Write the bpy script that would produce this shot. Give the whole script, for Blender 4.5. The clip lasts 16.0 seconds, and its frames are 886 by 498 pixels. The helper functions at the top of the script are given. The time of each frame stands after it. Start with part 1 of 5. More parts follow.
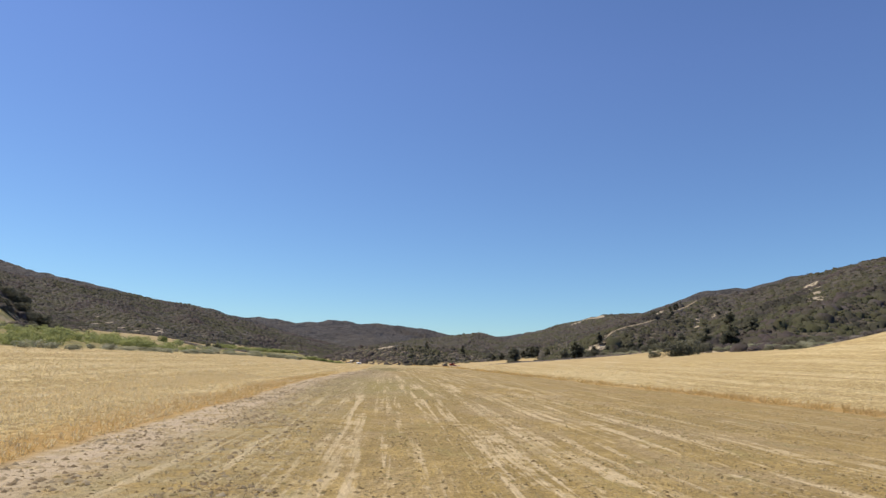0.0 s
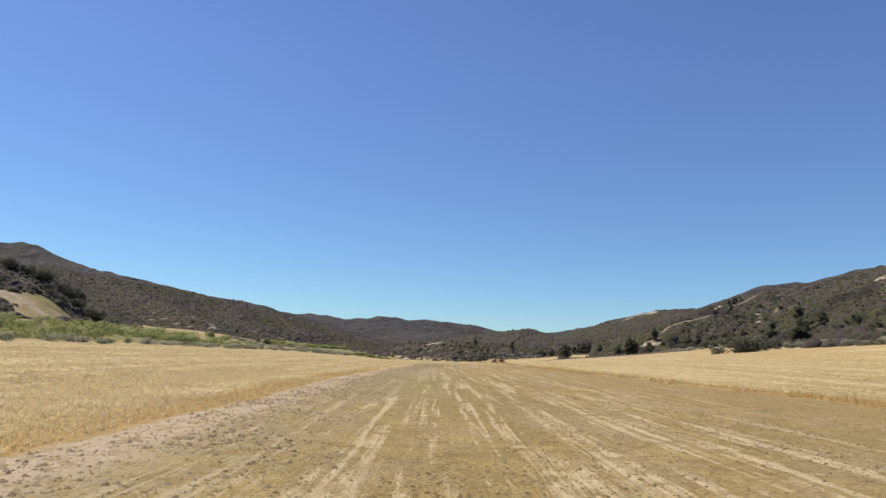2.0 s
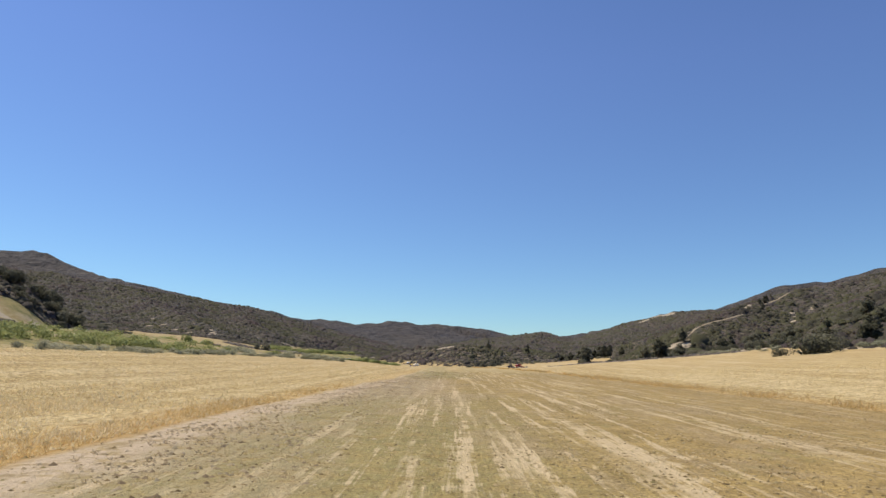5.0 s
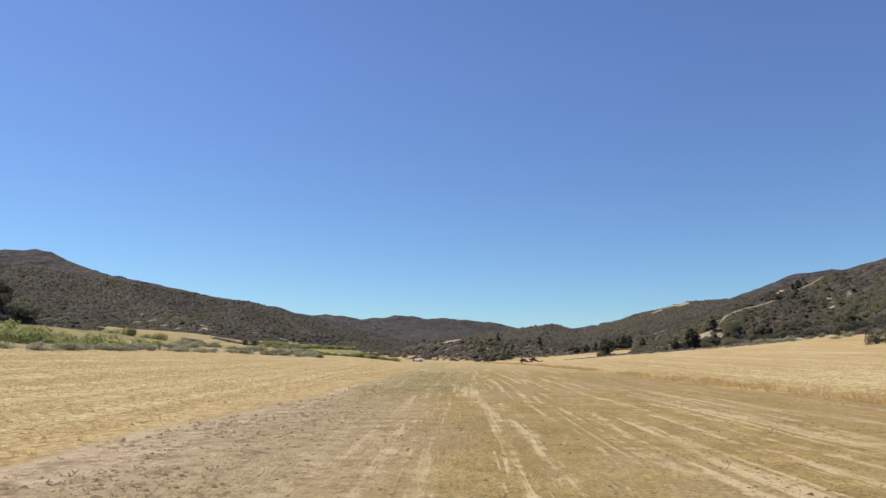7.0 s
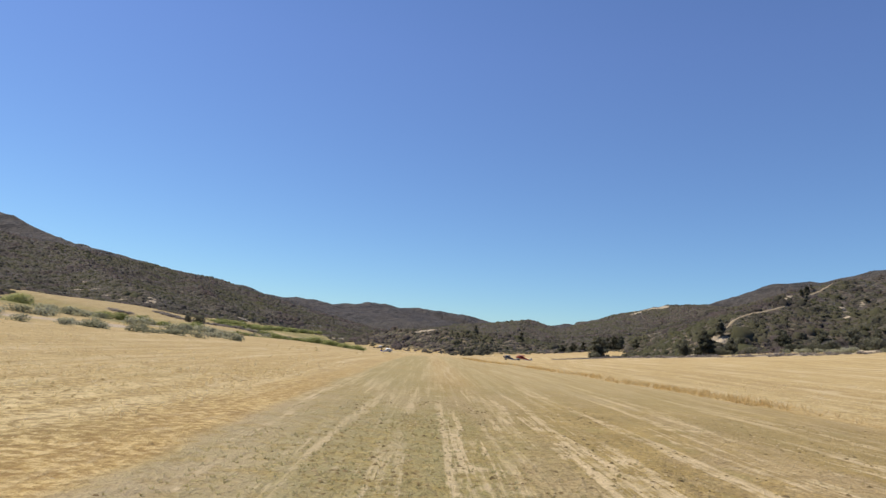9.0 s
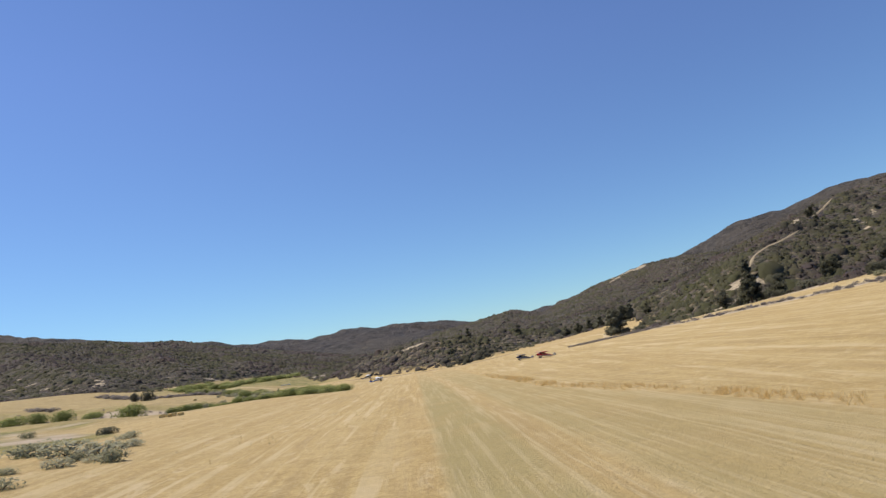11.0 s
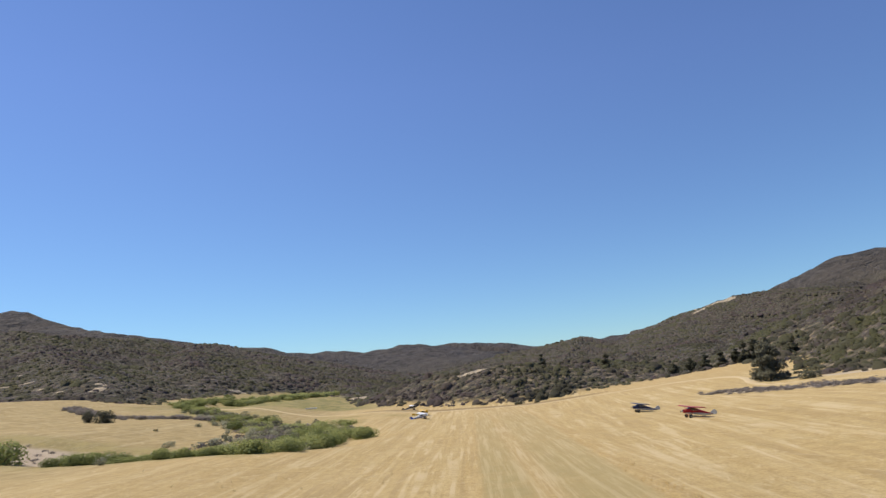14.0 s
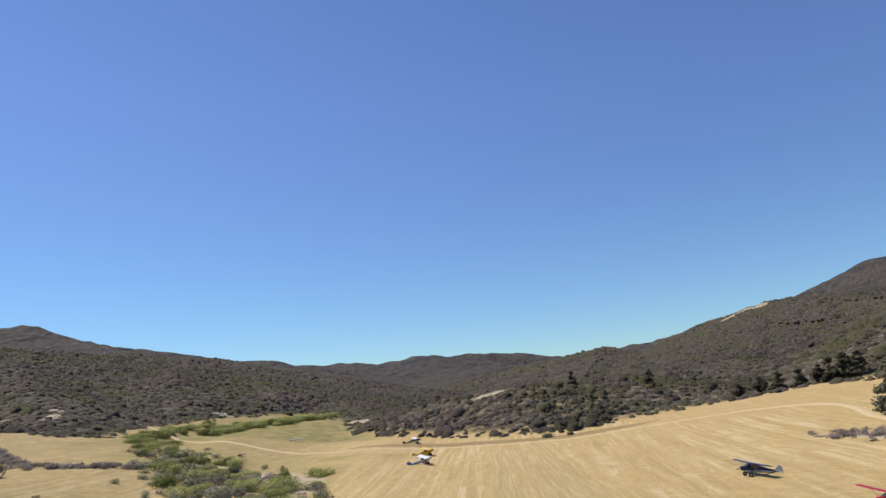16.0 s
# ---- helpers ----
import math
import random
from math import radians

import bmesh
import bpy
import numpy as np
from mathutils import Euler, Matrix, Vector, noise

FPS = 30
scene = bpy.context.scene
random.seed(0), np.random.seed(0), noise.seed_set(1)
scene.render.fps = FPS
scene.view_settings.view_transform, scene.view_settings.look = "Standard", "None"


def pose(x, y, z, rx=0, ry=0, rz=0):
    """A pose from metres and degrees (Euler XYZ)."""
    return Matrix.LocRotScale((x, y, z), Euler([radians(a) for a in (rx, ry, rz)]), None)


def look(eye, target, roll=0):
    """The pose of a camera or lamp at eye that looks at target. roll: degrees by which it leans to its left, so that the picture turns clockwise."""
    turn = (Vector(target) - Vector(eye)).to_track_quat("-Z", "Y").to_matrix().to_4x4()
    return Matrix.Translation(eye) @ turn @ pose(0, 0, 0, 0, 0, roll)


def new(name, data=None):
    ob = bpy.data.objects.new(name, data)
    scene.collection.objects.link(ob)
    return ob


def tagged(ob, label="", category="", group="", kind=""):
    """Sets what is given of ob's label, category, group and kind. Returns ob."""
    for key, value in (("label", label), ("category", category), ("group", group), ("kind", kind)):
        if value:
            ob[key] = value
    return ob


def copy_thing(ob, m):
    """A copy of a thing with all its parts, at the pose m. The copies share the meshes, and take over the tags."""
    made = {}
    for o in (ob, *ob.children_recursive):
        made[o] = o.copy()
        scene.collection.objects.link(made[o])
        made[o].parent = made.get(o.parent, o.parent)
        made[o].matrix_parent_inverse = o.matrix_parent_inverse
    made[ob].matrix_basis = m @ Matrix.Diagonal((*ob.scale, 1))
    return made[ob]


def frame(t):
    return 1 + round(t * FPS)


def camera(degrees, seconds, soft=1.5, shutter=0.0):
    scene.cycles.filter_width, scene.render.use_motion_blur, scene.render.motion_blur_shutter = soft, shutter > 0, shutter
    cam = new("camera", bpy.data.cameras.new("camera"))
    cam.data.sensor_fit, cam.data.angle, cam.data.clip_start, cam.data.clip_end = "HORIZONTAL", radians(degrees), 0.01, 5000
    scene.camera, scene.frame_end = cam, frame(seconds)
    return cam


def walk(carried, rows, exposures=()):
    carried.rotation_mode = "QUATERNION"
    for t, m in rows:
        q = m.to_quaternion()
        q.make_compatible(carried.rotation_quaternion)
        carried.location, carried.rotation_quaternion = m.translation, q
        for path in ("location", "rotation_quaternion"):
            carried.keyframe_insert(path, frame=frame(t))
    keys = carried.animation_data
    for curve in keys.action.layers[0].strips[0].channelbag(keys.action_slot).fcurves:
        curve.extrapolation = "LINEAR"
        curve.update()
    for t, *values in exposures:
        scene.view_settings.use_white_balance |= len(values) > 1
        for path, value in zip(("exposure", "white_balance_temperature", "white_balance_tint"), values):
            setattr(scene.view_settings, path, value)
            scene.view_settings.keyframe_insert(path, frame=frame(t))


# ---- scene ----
cam = camera(68.0, 16.0, soft=1.45)

# seconds, place (x, y, z), then yaw, pitch and roll in degrees
PATH = [
    (0, -0.00, -0.00, 2.08, -4.31, 9.49, 1.72),
    (0.5, 0.11, 1.09, 2.07, -3.77, 9.41, 1.72),
    (1, 0.22, 2.48, 2.02, -2.68, 9.32, 1.96),
    (1.5, 0.35, 4.37, 2.02, -1.36, 9.28, 1.65),
    (2, 0.45, 6.83, 1.97, -0.10, 9.04, 1.85),
    (2.5, 0.43, 10.01, 1.90, 0.18, 9.15, 2.51),
    (3, 0.45, 13.64, 1.92, 0.16, 9.15, 2.34),
    (3.5, 0.48, 17.59, 1.95, 0.59, 9.32, 1.90),
    (4, 0.49, 22.42, 1.97, 0.88, 9.34, 1.66),
    (4.5, 0.50, 27.94, 2.01, 0.87, 9.42, 1.56),
    (6.8, 1.42, 64.26, 1.89, 0.98, 9.40, 0.27),
    (7, 1.48, 68.45, 1.91, 1.39, 8.92, 0.62),
    (7.5, 1.51, 79.47, 1.89, 1.33, 7.50, 2.05),
    (8, 1.23, 89.79, 2.01, -0.16, 6.00, 1.72),
    (8.5, 0.72, 100.57, 1.95, -1.40, 5.62, 4.18),
    (9, 0.00, 111.61, 1.95, -0.64, 8.23, 3.87),
    (9.2, -0.32, 115.99, 2.11, -0.16, 7.64, 2.94),
    (11.3, -4.90, 162.68, 4.80, -4.12, 9.00, -9.97),
    (11.5, -4.98, 167.52, 4.90, -3.71, 9.27, -9.90),
    (12, -4.88, 180.13, 5.08, -2.00, 10.55, -7.21),
    (12.5, -4.44, 193.58, 5.38, 0.34, 11.02, -3.33),
    (13, -4.12, 206.46, 6.06, 1.70, 10.77, -2.19),
    (13.5, -4.03, 218.89, 6.98, 2.28, 10.54, -2.67),
    (14, -4.21, 231.46, 7.90, 1.35, 11.16, -4.85),
    (14.5, -4.24, 244.07, 9.22, 0.90, 11.09, -8.47),
    (15, -4.05, 256.17, 10.54, 1.36, 10.65, -8.45),
    (15.5, -3.89, 268.35, 11.63, 1.64, 11.61, -8.57),
    (16, -3.71, 280.68, 12.74, 2.52, 12.13, -5.33),
]
walk(cam, [(t, pose(x, y, z, 90 + pitch, 0, yaw) @ pose(0, 0, 0, 0, 0, roll))
           for t, x, y, z, yaw, pitch, roll in PATH])

# ---------------------------------------------------------------- light
SUN_EL, SUN_TURN = 57.0, 66.0          # elevation; degrees to the left of +y

world = bpy.data.worlds.new("sky")
scene.world = world
world.use_nodes = True
wn = world.node_tree.nodes
sky = wn.new("ShaderNodeTexSky")
sky.sky_type = "NISHITA"
sky.sun_disc = False
sky.sun_elevation = radians(SUN_EL)
sky.sun_rotation = radians(360 - SUN_TURN)
sky.altitude = 900
sky.air_density, sky.dust_density, sky.ozone_density = 1.0, 0.05, 3.0
lie = wn.new("ShaderNodeTexCoord")
height = wn.new("ShaderNodeSeparateXYZ")
world.node_tree.links.new(lie.outputs["Generated"], height.inputs[0])
clear_air = wn.new("ShaderNodeValToRGB")          # a very dry, clear sky: blue right down to the hills
for stop, (at, tint) in zip(clear_air.color_ramp.elements, ((0.02, (0.63, 0.845, 0.97)), (0.42, (0.905, 0.965, 1.21)))):
    stop.position, stop.color = at, (*tint, 1)
world.node_tree.links.new(height.outputs[2], clear_air.inputs[0])
deep = wn.new("ShaderNodeMix")
deep.data_type, deep.blend_type = "RGBA", "MULTIPLY"
deep.inputs[0].default_value = 1.0
world.node_tree.links.new(sky.outputs[0], deep.inputs[6])
world.node_tree.links.new(clear_air.outputs[0], deep.inputs[7])
world.node_tree.links.new(deep.outputs[2], wn["Background"].inputs[0])
wn["Background"].inputs[1].default_value = 0.115

sun_data = bpy.data.lights.new("sun", "SUN")
sun_data.energy, sun_data.angle, sun_data.color = 4.5, radians(0.53), (1.0, 0.91, 0.755)
sun = new("sun", sun_data)
sun_way = Vector((-math.sin(radians(SUN_TURN)) * math.cos(radians(SUN_EL)),
                  math.cos(radians(SUN_TURN)) * math.cos(radians(SUN_EL)), math.sin(radians(SUN_EL))))
sun.matrix_world = look(sun_way * 300, (0, 0, 0))
scene.view_settings.exposure = 0.0


# ---------------------------------------------------------------- material tools
class Nodes:
    """Short names for building one material's node tree."""

    def __init__(self, name):
        self.mat = bpy.data.materials.new(name)
        self.mat.use_nodes = True
        self.tree = self.mat.node_tree
        self.bsdf = self.tree.nodes["Principled BSDF"]
        self.bsdf.inputs["Specular IOR Level"].default_value = 0.25
        self.geo = self.tree.nodes.new("ShaderNodeNewGeometry")
        self.pos = self.geo.outputs["Position"]

    def put(self, socket, value):
        if hasattr(value, "links"):
            self.tree.links.new(value, socket)
        else:
            socket.default_value = value

    def math(self, op, a, b=0.0, clamp=False):
        n = self.tree.nodes.new("ShaderNodeMath")
        n.operation, n.use_clamp = op, clamp
        self.put(n.inputs[0], a)
        self.put(n.inputs[1], b)
        return n.outputs[0]

    def ramp(self, value, low, high, to_low=0.0, to_high=1.0):
        n = self.tree.nodes.new("ShaderNodeMapRange")
        n.interpolation_type = "SMOOTHSTEP"
        self.put(n.inputs[0], value)
        for i, v in enumerate((low, high, to_low, to_high)):
            n.inputs[i + 1].default_value = v
        return n.outputs[0]

    def mix(self, fac, a, b):
        n = self.tree.nodes.new("ShaderNodeMix")
        n.data_type = "RGBA"
        self.put(n.inputs[0], fac)
        self.put(n.inputs[6], a if hasattr(a, "links") else (*a, 1))
        self.put(n.inputs[7], b if hasattr(b, "links") else (*b, 1))
        return n.outputs[2]

    def noise(self, scale, detail=4.0, rough=0.55, stretch=(1, 1, 1), turn=0.0, warp=0.0):
        m = self.tree.nodes.new("ShaderNodeMapping")
        m.inputs["Scale"].default_value = stretch
        m.inputs["Rotation"].default_value = (0, 0, turn)
        self.put(m.inputs["Vector"], self.pos)
        n = self.tree.nodes.new("ShaderNodeTexNoise")
        n.inputs["Scale"].default_value, n.inputs["Detail"].default_value = scale, detail
        n.inputs["Roughness"].default_value, n.inputs["Distortion"].default_value = rough, warp
        self.put(n.inputs["Vector"], m.outputs[0])
        return n.outputs["Fac"]

    def drilled(self, across, along, turn, detail=5.0, rough=0.68, warp=0.4):
        """Noise drawn out into rows that run along +y, turned to the right by an angle."""
        m = self.tree.nodes.new("ShaderNodeMapping")
        m.vector_type = "TEXTURE"
        m.inputs["Scale"].default_value = (across, along, across)
        m.inputs["Rotation"].default_value = (0, 0, -turn)
        self.put(m.inputs["Vector"], self.pos)
        n = self.tree.nodes.new("ShaderNodeTexNoise")
        n.inputs["Scale"].default_value, n.inputs["Detail"].default_value = 1.0, detail
        n.inputs["Roughness"].default_value, n.inputs["Distortion"].default_value = rough, warp
        self.put(n.inputs["Vector"], m.outputs[0])
        return n.outputs["Fac"]

    def cells(self, scale, stretch=(1, 1, 1)):
        """Rounded cushions, high in their middles: the canopy of close-set bushes."""
        m = self.tree.nodes.new("ShaderNodeMapping")
        m.inputs["Scale"].default_value = stretch
        self.put(m.inputs["Vector"], self.pos)
        n = self.tree.nodes.new("ShaderNodeTexVoronoi")
        n.inputs["Scale"].default_value, n.inputs["Randomness"].default_value = scale, 1.0
        self.put(n.inputs["Vector"], m.outputs[0])
        return self.math("SUBTRACT", 1.0, n.outputs["Distance"]), n.outputs["Color"]

    def attribute(self, name):
        n = self.tree.nodes.new("ShaderNodeAttribute")
        n.attribute_name = name
        return n.outputs["Fac"]

    def random(self):
        return self.tree.nodes.new("ShaderNodeObjectInfo").outputs["Random"]

    def island(self):
        return self.geo.outputs["Random Per Island"]

    def colours(self, value, stops):
        n = self.tree.nodes.new("ShaderNodeValToRGB")
        while len(n.color_ramp.elements) < len(stops):
            n.color_ramp.elements.new(0.5)
        for e, (at, c) in zip(n.color_ramp.elements, stops):
            e.position, e.color = at, (*c, 1)
        self.put(n.inputs[0], value)
        return n.outputs[0]

    def crown_normal(self, lift):
        """The mean facing of many small leaves: between the surface's own and straight up."""
        up = self.tree.nodes.new("ShaderNodeMix")
        up.data_type = "VECTOR"
        up.inputs[0].default_value = lift
        self.put(up.inputs[4], self.geo.outputs["Normal"])
        up.inputs[5].default_value = (0, 0, 1)
        level = self.tree.nodes.new("ShaderNodeVectorMath")
        level.operation = "NORMALIZE"
        self.put(level.inputs[0], up.outputs[1])
        return level.outputs[0]

    def bump(self, height, strength=0.5, distance=0.05, normal=None):
        n = self.tree.nodes.new("ShaderNodeBump")
        if normal:
            self.put(n.inputs["Normal"], normal)
        n.inputs["Strength"].default_value, n.inputs["Distance"].default_value = strength, distance
        self.put(n.inputs["Height"], height)
        self.tree.links.new(n.outputs[0], self.bsdf.inputs["Normal"])

    def thin(self, colour, amount):
        """Lets light through, as leaves and straw do."""
        through_it = self.tree.nodes.new("ShaderNodeBsdfTranslucent")
        self.put(through_it.inputs["Color"], colour)
        both = self.tree.nodes.new("ShaderNodeMixShader")
        both.inputs[0].default_value = amount
        self.tree.links.new(self.bsdf.outputs[0], both.inputs[1])
        self.tree.links.new(through_it.outputs[0], both.inputs[2])
        self.tree.links.new(both.outputs[0], self.tree.nodes["Material Output"].inputs["Surface"])

    def done(self, colour, rough=0.8, metal=0.0):
        self.put(self.bsdf.inputs["Base Color"], colour if hasattr(colour, "links") else (*colour, 1))
        self.put(self.bsdf.inputs["Roughness"], rough)
        self.put(self.bsdf.inputs["Metallic"], metal)
        return self.mat


def ground_material():
    n = Nodes("ground")
    strip, chap, green, bare, creek, east, moist = [n.attribute(a) for a in ("strip", "chap", "green", "bare", "creek", "east", "moist")]
    place = n.tree.nodes.new("ShaderNodeSeparateXYZ")
    n.put(place.inputs[0], n.pos)
    y = place.outputs[1]
    grit = n.noise(11.0, 4, 0.7)
    fine = n.noise(4.0, 5, 0.7)
    clod = n.noise(1.5, 5, 0.65)
    broad = n.noise(0.045, 4, 0.6)
    patch = n.noise(0.22, 4, 0.6)
    medium = n.noise(0.6, 4, 0.65)
    rows = n.noise(1.0, 5, 0.72, (2.3, 0.045, 1), 0.0, 0.3)
    rows_b = n.noise(1.0, 4, 0.65, (0.34, 0.016, 1), -0.04, 0.5)
    contour = n.drilled(1.5, 45.0, 0.12)
    ragged = n.math("MULTIPLY", n.math("SUBTRACT", patch, 0.5), 3.0)
    blend = lambda a, b, f: n.math("ADD", n.math("MULTIPLY", a, 1 - f), n.math("MULTIPLY", b, f))

    # stubble field: pale straw with darker gaps, drill rows, mown along the slope to the east
    east_slope = n.ramp(n.math("ADD", east, ragged), 9.0, 22.0)
    drill = n.tree.nodes.new("ShaderNodeMix")
    n.put(drill.inputs[0], east_slope)
    n.put(drill.inputs[2], rows)
    n.put(drill.inputs[3], contour)
    drill = drill.outputs[0]
    tone = blend(blend(blend(drill, medium, 0.6), fine, 0.42), grit, 0.36)
    straw = n.colours(tone, [(0.425, (0.241, 0.158, 0.056)), (0.475, (0.410, 0.288, 0.111)), (0.515, (0.540, 0.392, 0.155)), (0.57, (0.765, 0.592, 0.280))])
    straw = n.mix(n.math("MULTIPLY", n.ramp(broad, 0.42, 0.62), 0.35), straw, (0.482, 0.335, 0.132))
    straw = n.mix(n.math("MULTIPLY", n.ramp(rows_b, 0.50, 0.62), 0.28), straw, (0.646, 0.500, 0.264))
    straw = n.mix(n.math("MULTIPLY", n.ramp(patch, 0.52, 0.66), 0.42), straw, (0.354, 0.285, 0.114))
    bands = n.math("MULTIPLY", n.ramp(n.noise(1.0, 4, 0.65, (0.8, 0.035, 1), 0.02, 0.5), 0.46, 0.60), n.ramp(y, 150.0, 110.0))
    straw = n.mix(n.math("MULTIPLY", bands, 0.8), straw, n.mix(fine, (0.34, 0.228, 0.085), (0.50, 0.36, 0.15)))
    swath = n.math("MULTIPLY", n.ramp(n.drilled(2.6, 70.0, 0.03, 4, 0.6), 0.48, 0.57), n.ramp(medium, 0.36, 0.60, 0.35, 1.0))
    straw = n.mix(n.math("MULTIPLY", swath, n.ramp(y, 180.0, 95.0, 0.42, 0.74)), straw, (0.74, 0.59, 0.315))
    clump = n.noise(2.6, 3, 0.6, (1, 0.7, 1))
    coarse = n.ramp(y, 160.0, 115.0, 0.55, 1.0)
    # shade between straw clumps and their bright tops, put into the colour
    straw = n.mix(n.math("MULTIPLY", n.ramp(clump, 0.50, 0.38), n.math("MULTIPLY", coarse, 0.62)), straw, (0.241, 0.155, 0.055))
    straw = n.mix(n.math("MULTIPLY", n.ramp(fine, 0.48, 0.39), n.math("MULTIPLY", coarse, 0.5)), straw, (0.210, 0.135, 0.047))
    straw = n.mix(n.math("MULTIPLY", n.ramp(fine, 0.52, 0.58), n.math("MULTIPLY", coarse, 0.55)), straw, (0.799, 0.630, 0.328))
    # stalks thin out from here; their missing shade is put into a darker straw
    beyond = n.ramp(y, 115.0, 165.0)
    straw = n.mix(n.math("MULTIPLY", beyond, 0.6), straw, (0.452, 0.322, 0.141))
    straw = n.mix(n.math("MULTIPLY", n.ramp(east, -44.0, -68.0), 0.82), straw, n.mix(n.ramp(blend(patch, medium, 0.4), 0.38, 0.62), (0.29, 0.215, 0.09), (0.43, 0.32, 0.145)))
    far_drill = n.tree.nodes.new("ShaderNodeMix")
    n.put(far_drill.inputs[0], east_slope)
    n.put(far_drill.inputs[2], n.drilled(1.15, 55.0, -0.01, 4, 0.6, 0.7))
    n.put(far_drill.inputs[3], n.drilled(2.0, 50.0, 0.10, 4, 0.62, 0.6))
    far_drill = far_drill.outputs[0]
    line_up = n.math("MULTIPLY", beyond, n.ramp(east, -36.0, -14.0, 0.5, 1.0))
    line_up = n.math("MULTIPLY", line_up, n.ramp(n.noise(0.09, 5, 0.65), 0.40, 0.58, 0.3, 1.0))
    straw = n.mix(n.math("MULTIPLY", n.math("MULTIPLY", n.ramp(far_drill, 0.52, 0.60), line_up), 0.62), straw, (0.63, 0.505, 0.295))
    straw = n.mix(n.math("MULTIPLY", n.math("MULTIPLY", n.ramp(far_drill, 0.47, 0.39), line_up), 0.42), straw, (0.345, 0.245, 0.115))
    upper = n.math("MULTIPLY", n.ramp(n.math("ADD", y, ragged), 458.0, 470.0), n.ramp(n.math("ADD", n.math("ADD", east, ragged), n.math("MULTIPLY", y, 0.4)), 238.0, 250.0))
    straw = n.mix(n.math("MULTIPLY", upper, 0.75), straw, n.mix(medium, (0.40, 0.278, 0.118), (0.52, 0.378, 0.178)))
    scuff = n.math("MULTIPLY", n.ramp(n.noise(0.5, 6, 0.75, (1, 0.35, 1), 0.5, 1.4), 0.54, 0.66), 0.45)
    straw = n.mix(scuff, straw, (0.67, 0.54, 0.33))
    near_edge = n.ramp(n.math("ADD", strip, ragged), -3.4, -0.4)
    straw = n.mix(n.math("MULTIPLY", near_edge, n.math("MULTIPLY", n.ramp(y, 165.0, 115.0, 0.25, 1.0), n.ramp(y, 80.0, 45.0, 0.32, 0.80))), straw, n.mix(fine, (0.355, 0.195, 0.055), (0.560, 0.350, 0.110)))

    # the landing strip: short dry weeds over pale soil, broken pale wheel lines along it
    weeds = n.mix(n.ramp(medium, 0.36, 0.66), (0.348, 0.240, 0.079), (0.510, 0.356, 0.126))
    weeds = n.mix(n.math("MULTIPLY", n.ramp(broad, 0.45, 0.60), 0.5), weeds, (0.333, 0.245, 0.098))
    weeds = n.mix(n.math("MULTIPLY", moist, n.ramp(clod, 0.30, 0.62, 0.3, 0.85)), weeds, n.mix(fine, (0.252, 0.234, 0.086), (0.375, 0.332, 0.135)))
    soil = n.mix(fine, (0.545, 0.408, 0.222), (0.735, 0.580, 0.342))
    wheel = n.noise(1.0, 4, 0.65, (1.5, 0.045, 1), 0.015, 0.5)
    wheel_b = n.noise(1.0, 4, 0.7, (3.4, 0.10, 1), -0.02, 0.6)
    lines = blend(blend(wheel, wheel_b, 0.42), clod, 0.22)
    pale = n.math("MULTIPLY", n.ramp(lines, 0.502, 0.560), n.ramp(n.noise(0.8, 4, 0.7, (1, 0.14, 1)), 0.36, 0.54, 0.15, 1.0))
    dust = n.ramp(n.noise(0.33, 5, 0.65, (1, 0.35, 1), 0.0, 0.6), 0.47, 0.62)
    turf = n.mix(n.math("MULTIPLY", dust, 0.5), weeds, (0.475, 0.355, 0.205))
    turf = n.mix(n.math("MULTIPLY", n.ramp(east, 9.0, 19.0), 0.6), turf, n.mix(fine, (0.318, 0.212, 0.073), (0.471, 0.330, 0.135)))
    turf = n.mix(n.math("MULTIPLY", n.ramp(grit, 0.54, 0.40), 0.55), turf, (0.195, 0.132, 0.055))
    turf = n.mix(n.math("MULTIPLY", n.ramp(fine, 0.58, 0.70), 0.25), turf, (0.594, 0.440, 0.237))
    # faint dark and pale spots: shaded sides and lit tops of tufts, as colour
    tufts = n.noise(3.4, 4, 0.65, (1, 0.7, 1), 0.3)
    turf = n.mix(n.math("MULTIPLY", n.ramp(tufts, 0.47, 0.38), 0.22), turf, (0.205, 0.145, 0.055))
    turf = n.mix(n.math("MULTIPLY", n.ramp(tufts, 0.53, 0.61), 0.18), turf, (0.594, 0.445, 0.214))
    turf = n.mix(n.math("MULTIPLY", n.ramp(n.noise(0.9, 4, 0.65, (1, 0.4, 1), 0.1), 0.55, 0.68), 0.35), turf, (0.307, 0.270, 0.100))
    turf = n.mix(n.math("MULTIPLY", pale, n.ramp(east, 7.0, 18.0, 0.9, 0.35)), turf, soil)
    margin = n.math("MULTIPLY", n.ramp(n.math("ADD", strip, n.math("MULTIPLY", ragged, 0.5)), -0.3, 0.3), n.ramp(n.math("ADD", strip, n.math("MULTIPLY", ragged, 1.0)), 3.3, 1.0))
    margin = n.math("MULTIPLY", margin, n.ramp(east, 2.0, -2.0))
    margin = n.math("MULTIPLY", margin, n.math("MULTIPLY", n.ramp(y, 150.0, 122.0), n.ramp(y, 100.0, 80.0, 0.4, 1.0)))
    turf = n.mix(n.math("MULTIPLY", margin, n.ramp(blend(clod, fine, 0.3), 0.42, 0.52, 0.35, 1.0)), turf, n.mix(fine, (0.485, 0.366, 0.230), (0.635, 0.500, 0.330)))
    dry = n.math("MULTIPLY", n.ramp(n.math("ADD", strip, ragged), 1.2, 2.4), n.ramp(n.math("ADD", strip, ragged), 6.0, 4.0))
    dry = n.math("MULTIPLY", n.math("MULTIPLY", dry, n.ramp(east, 2.0, -1.0)), n.ramp(clod, 0.36, 0.58))
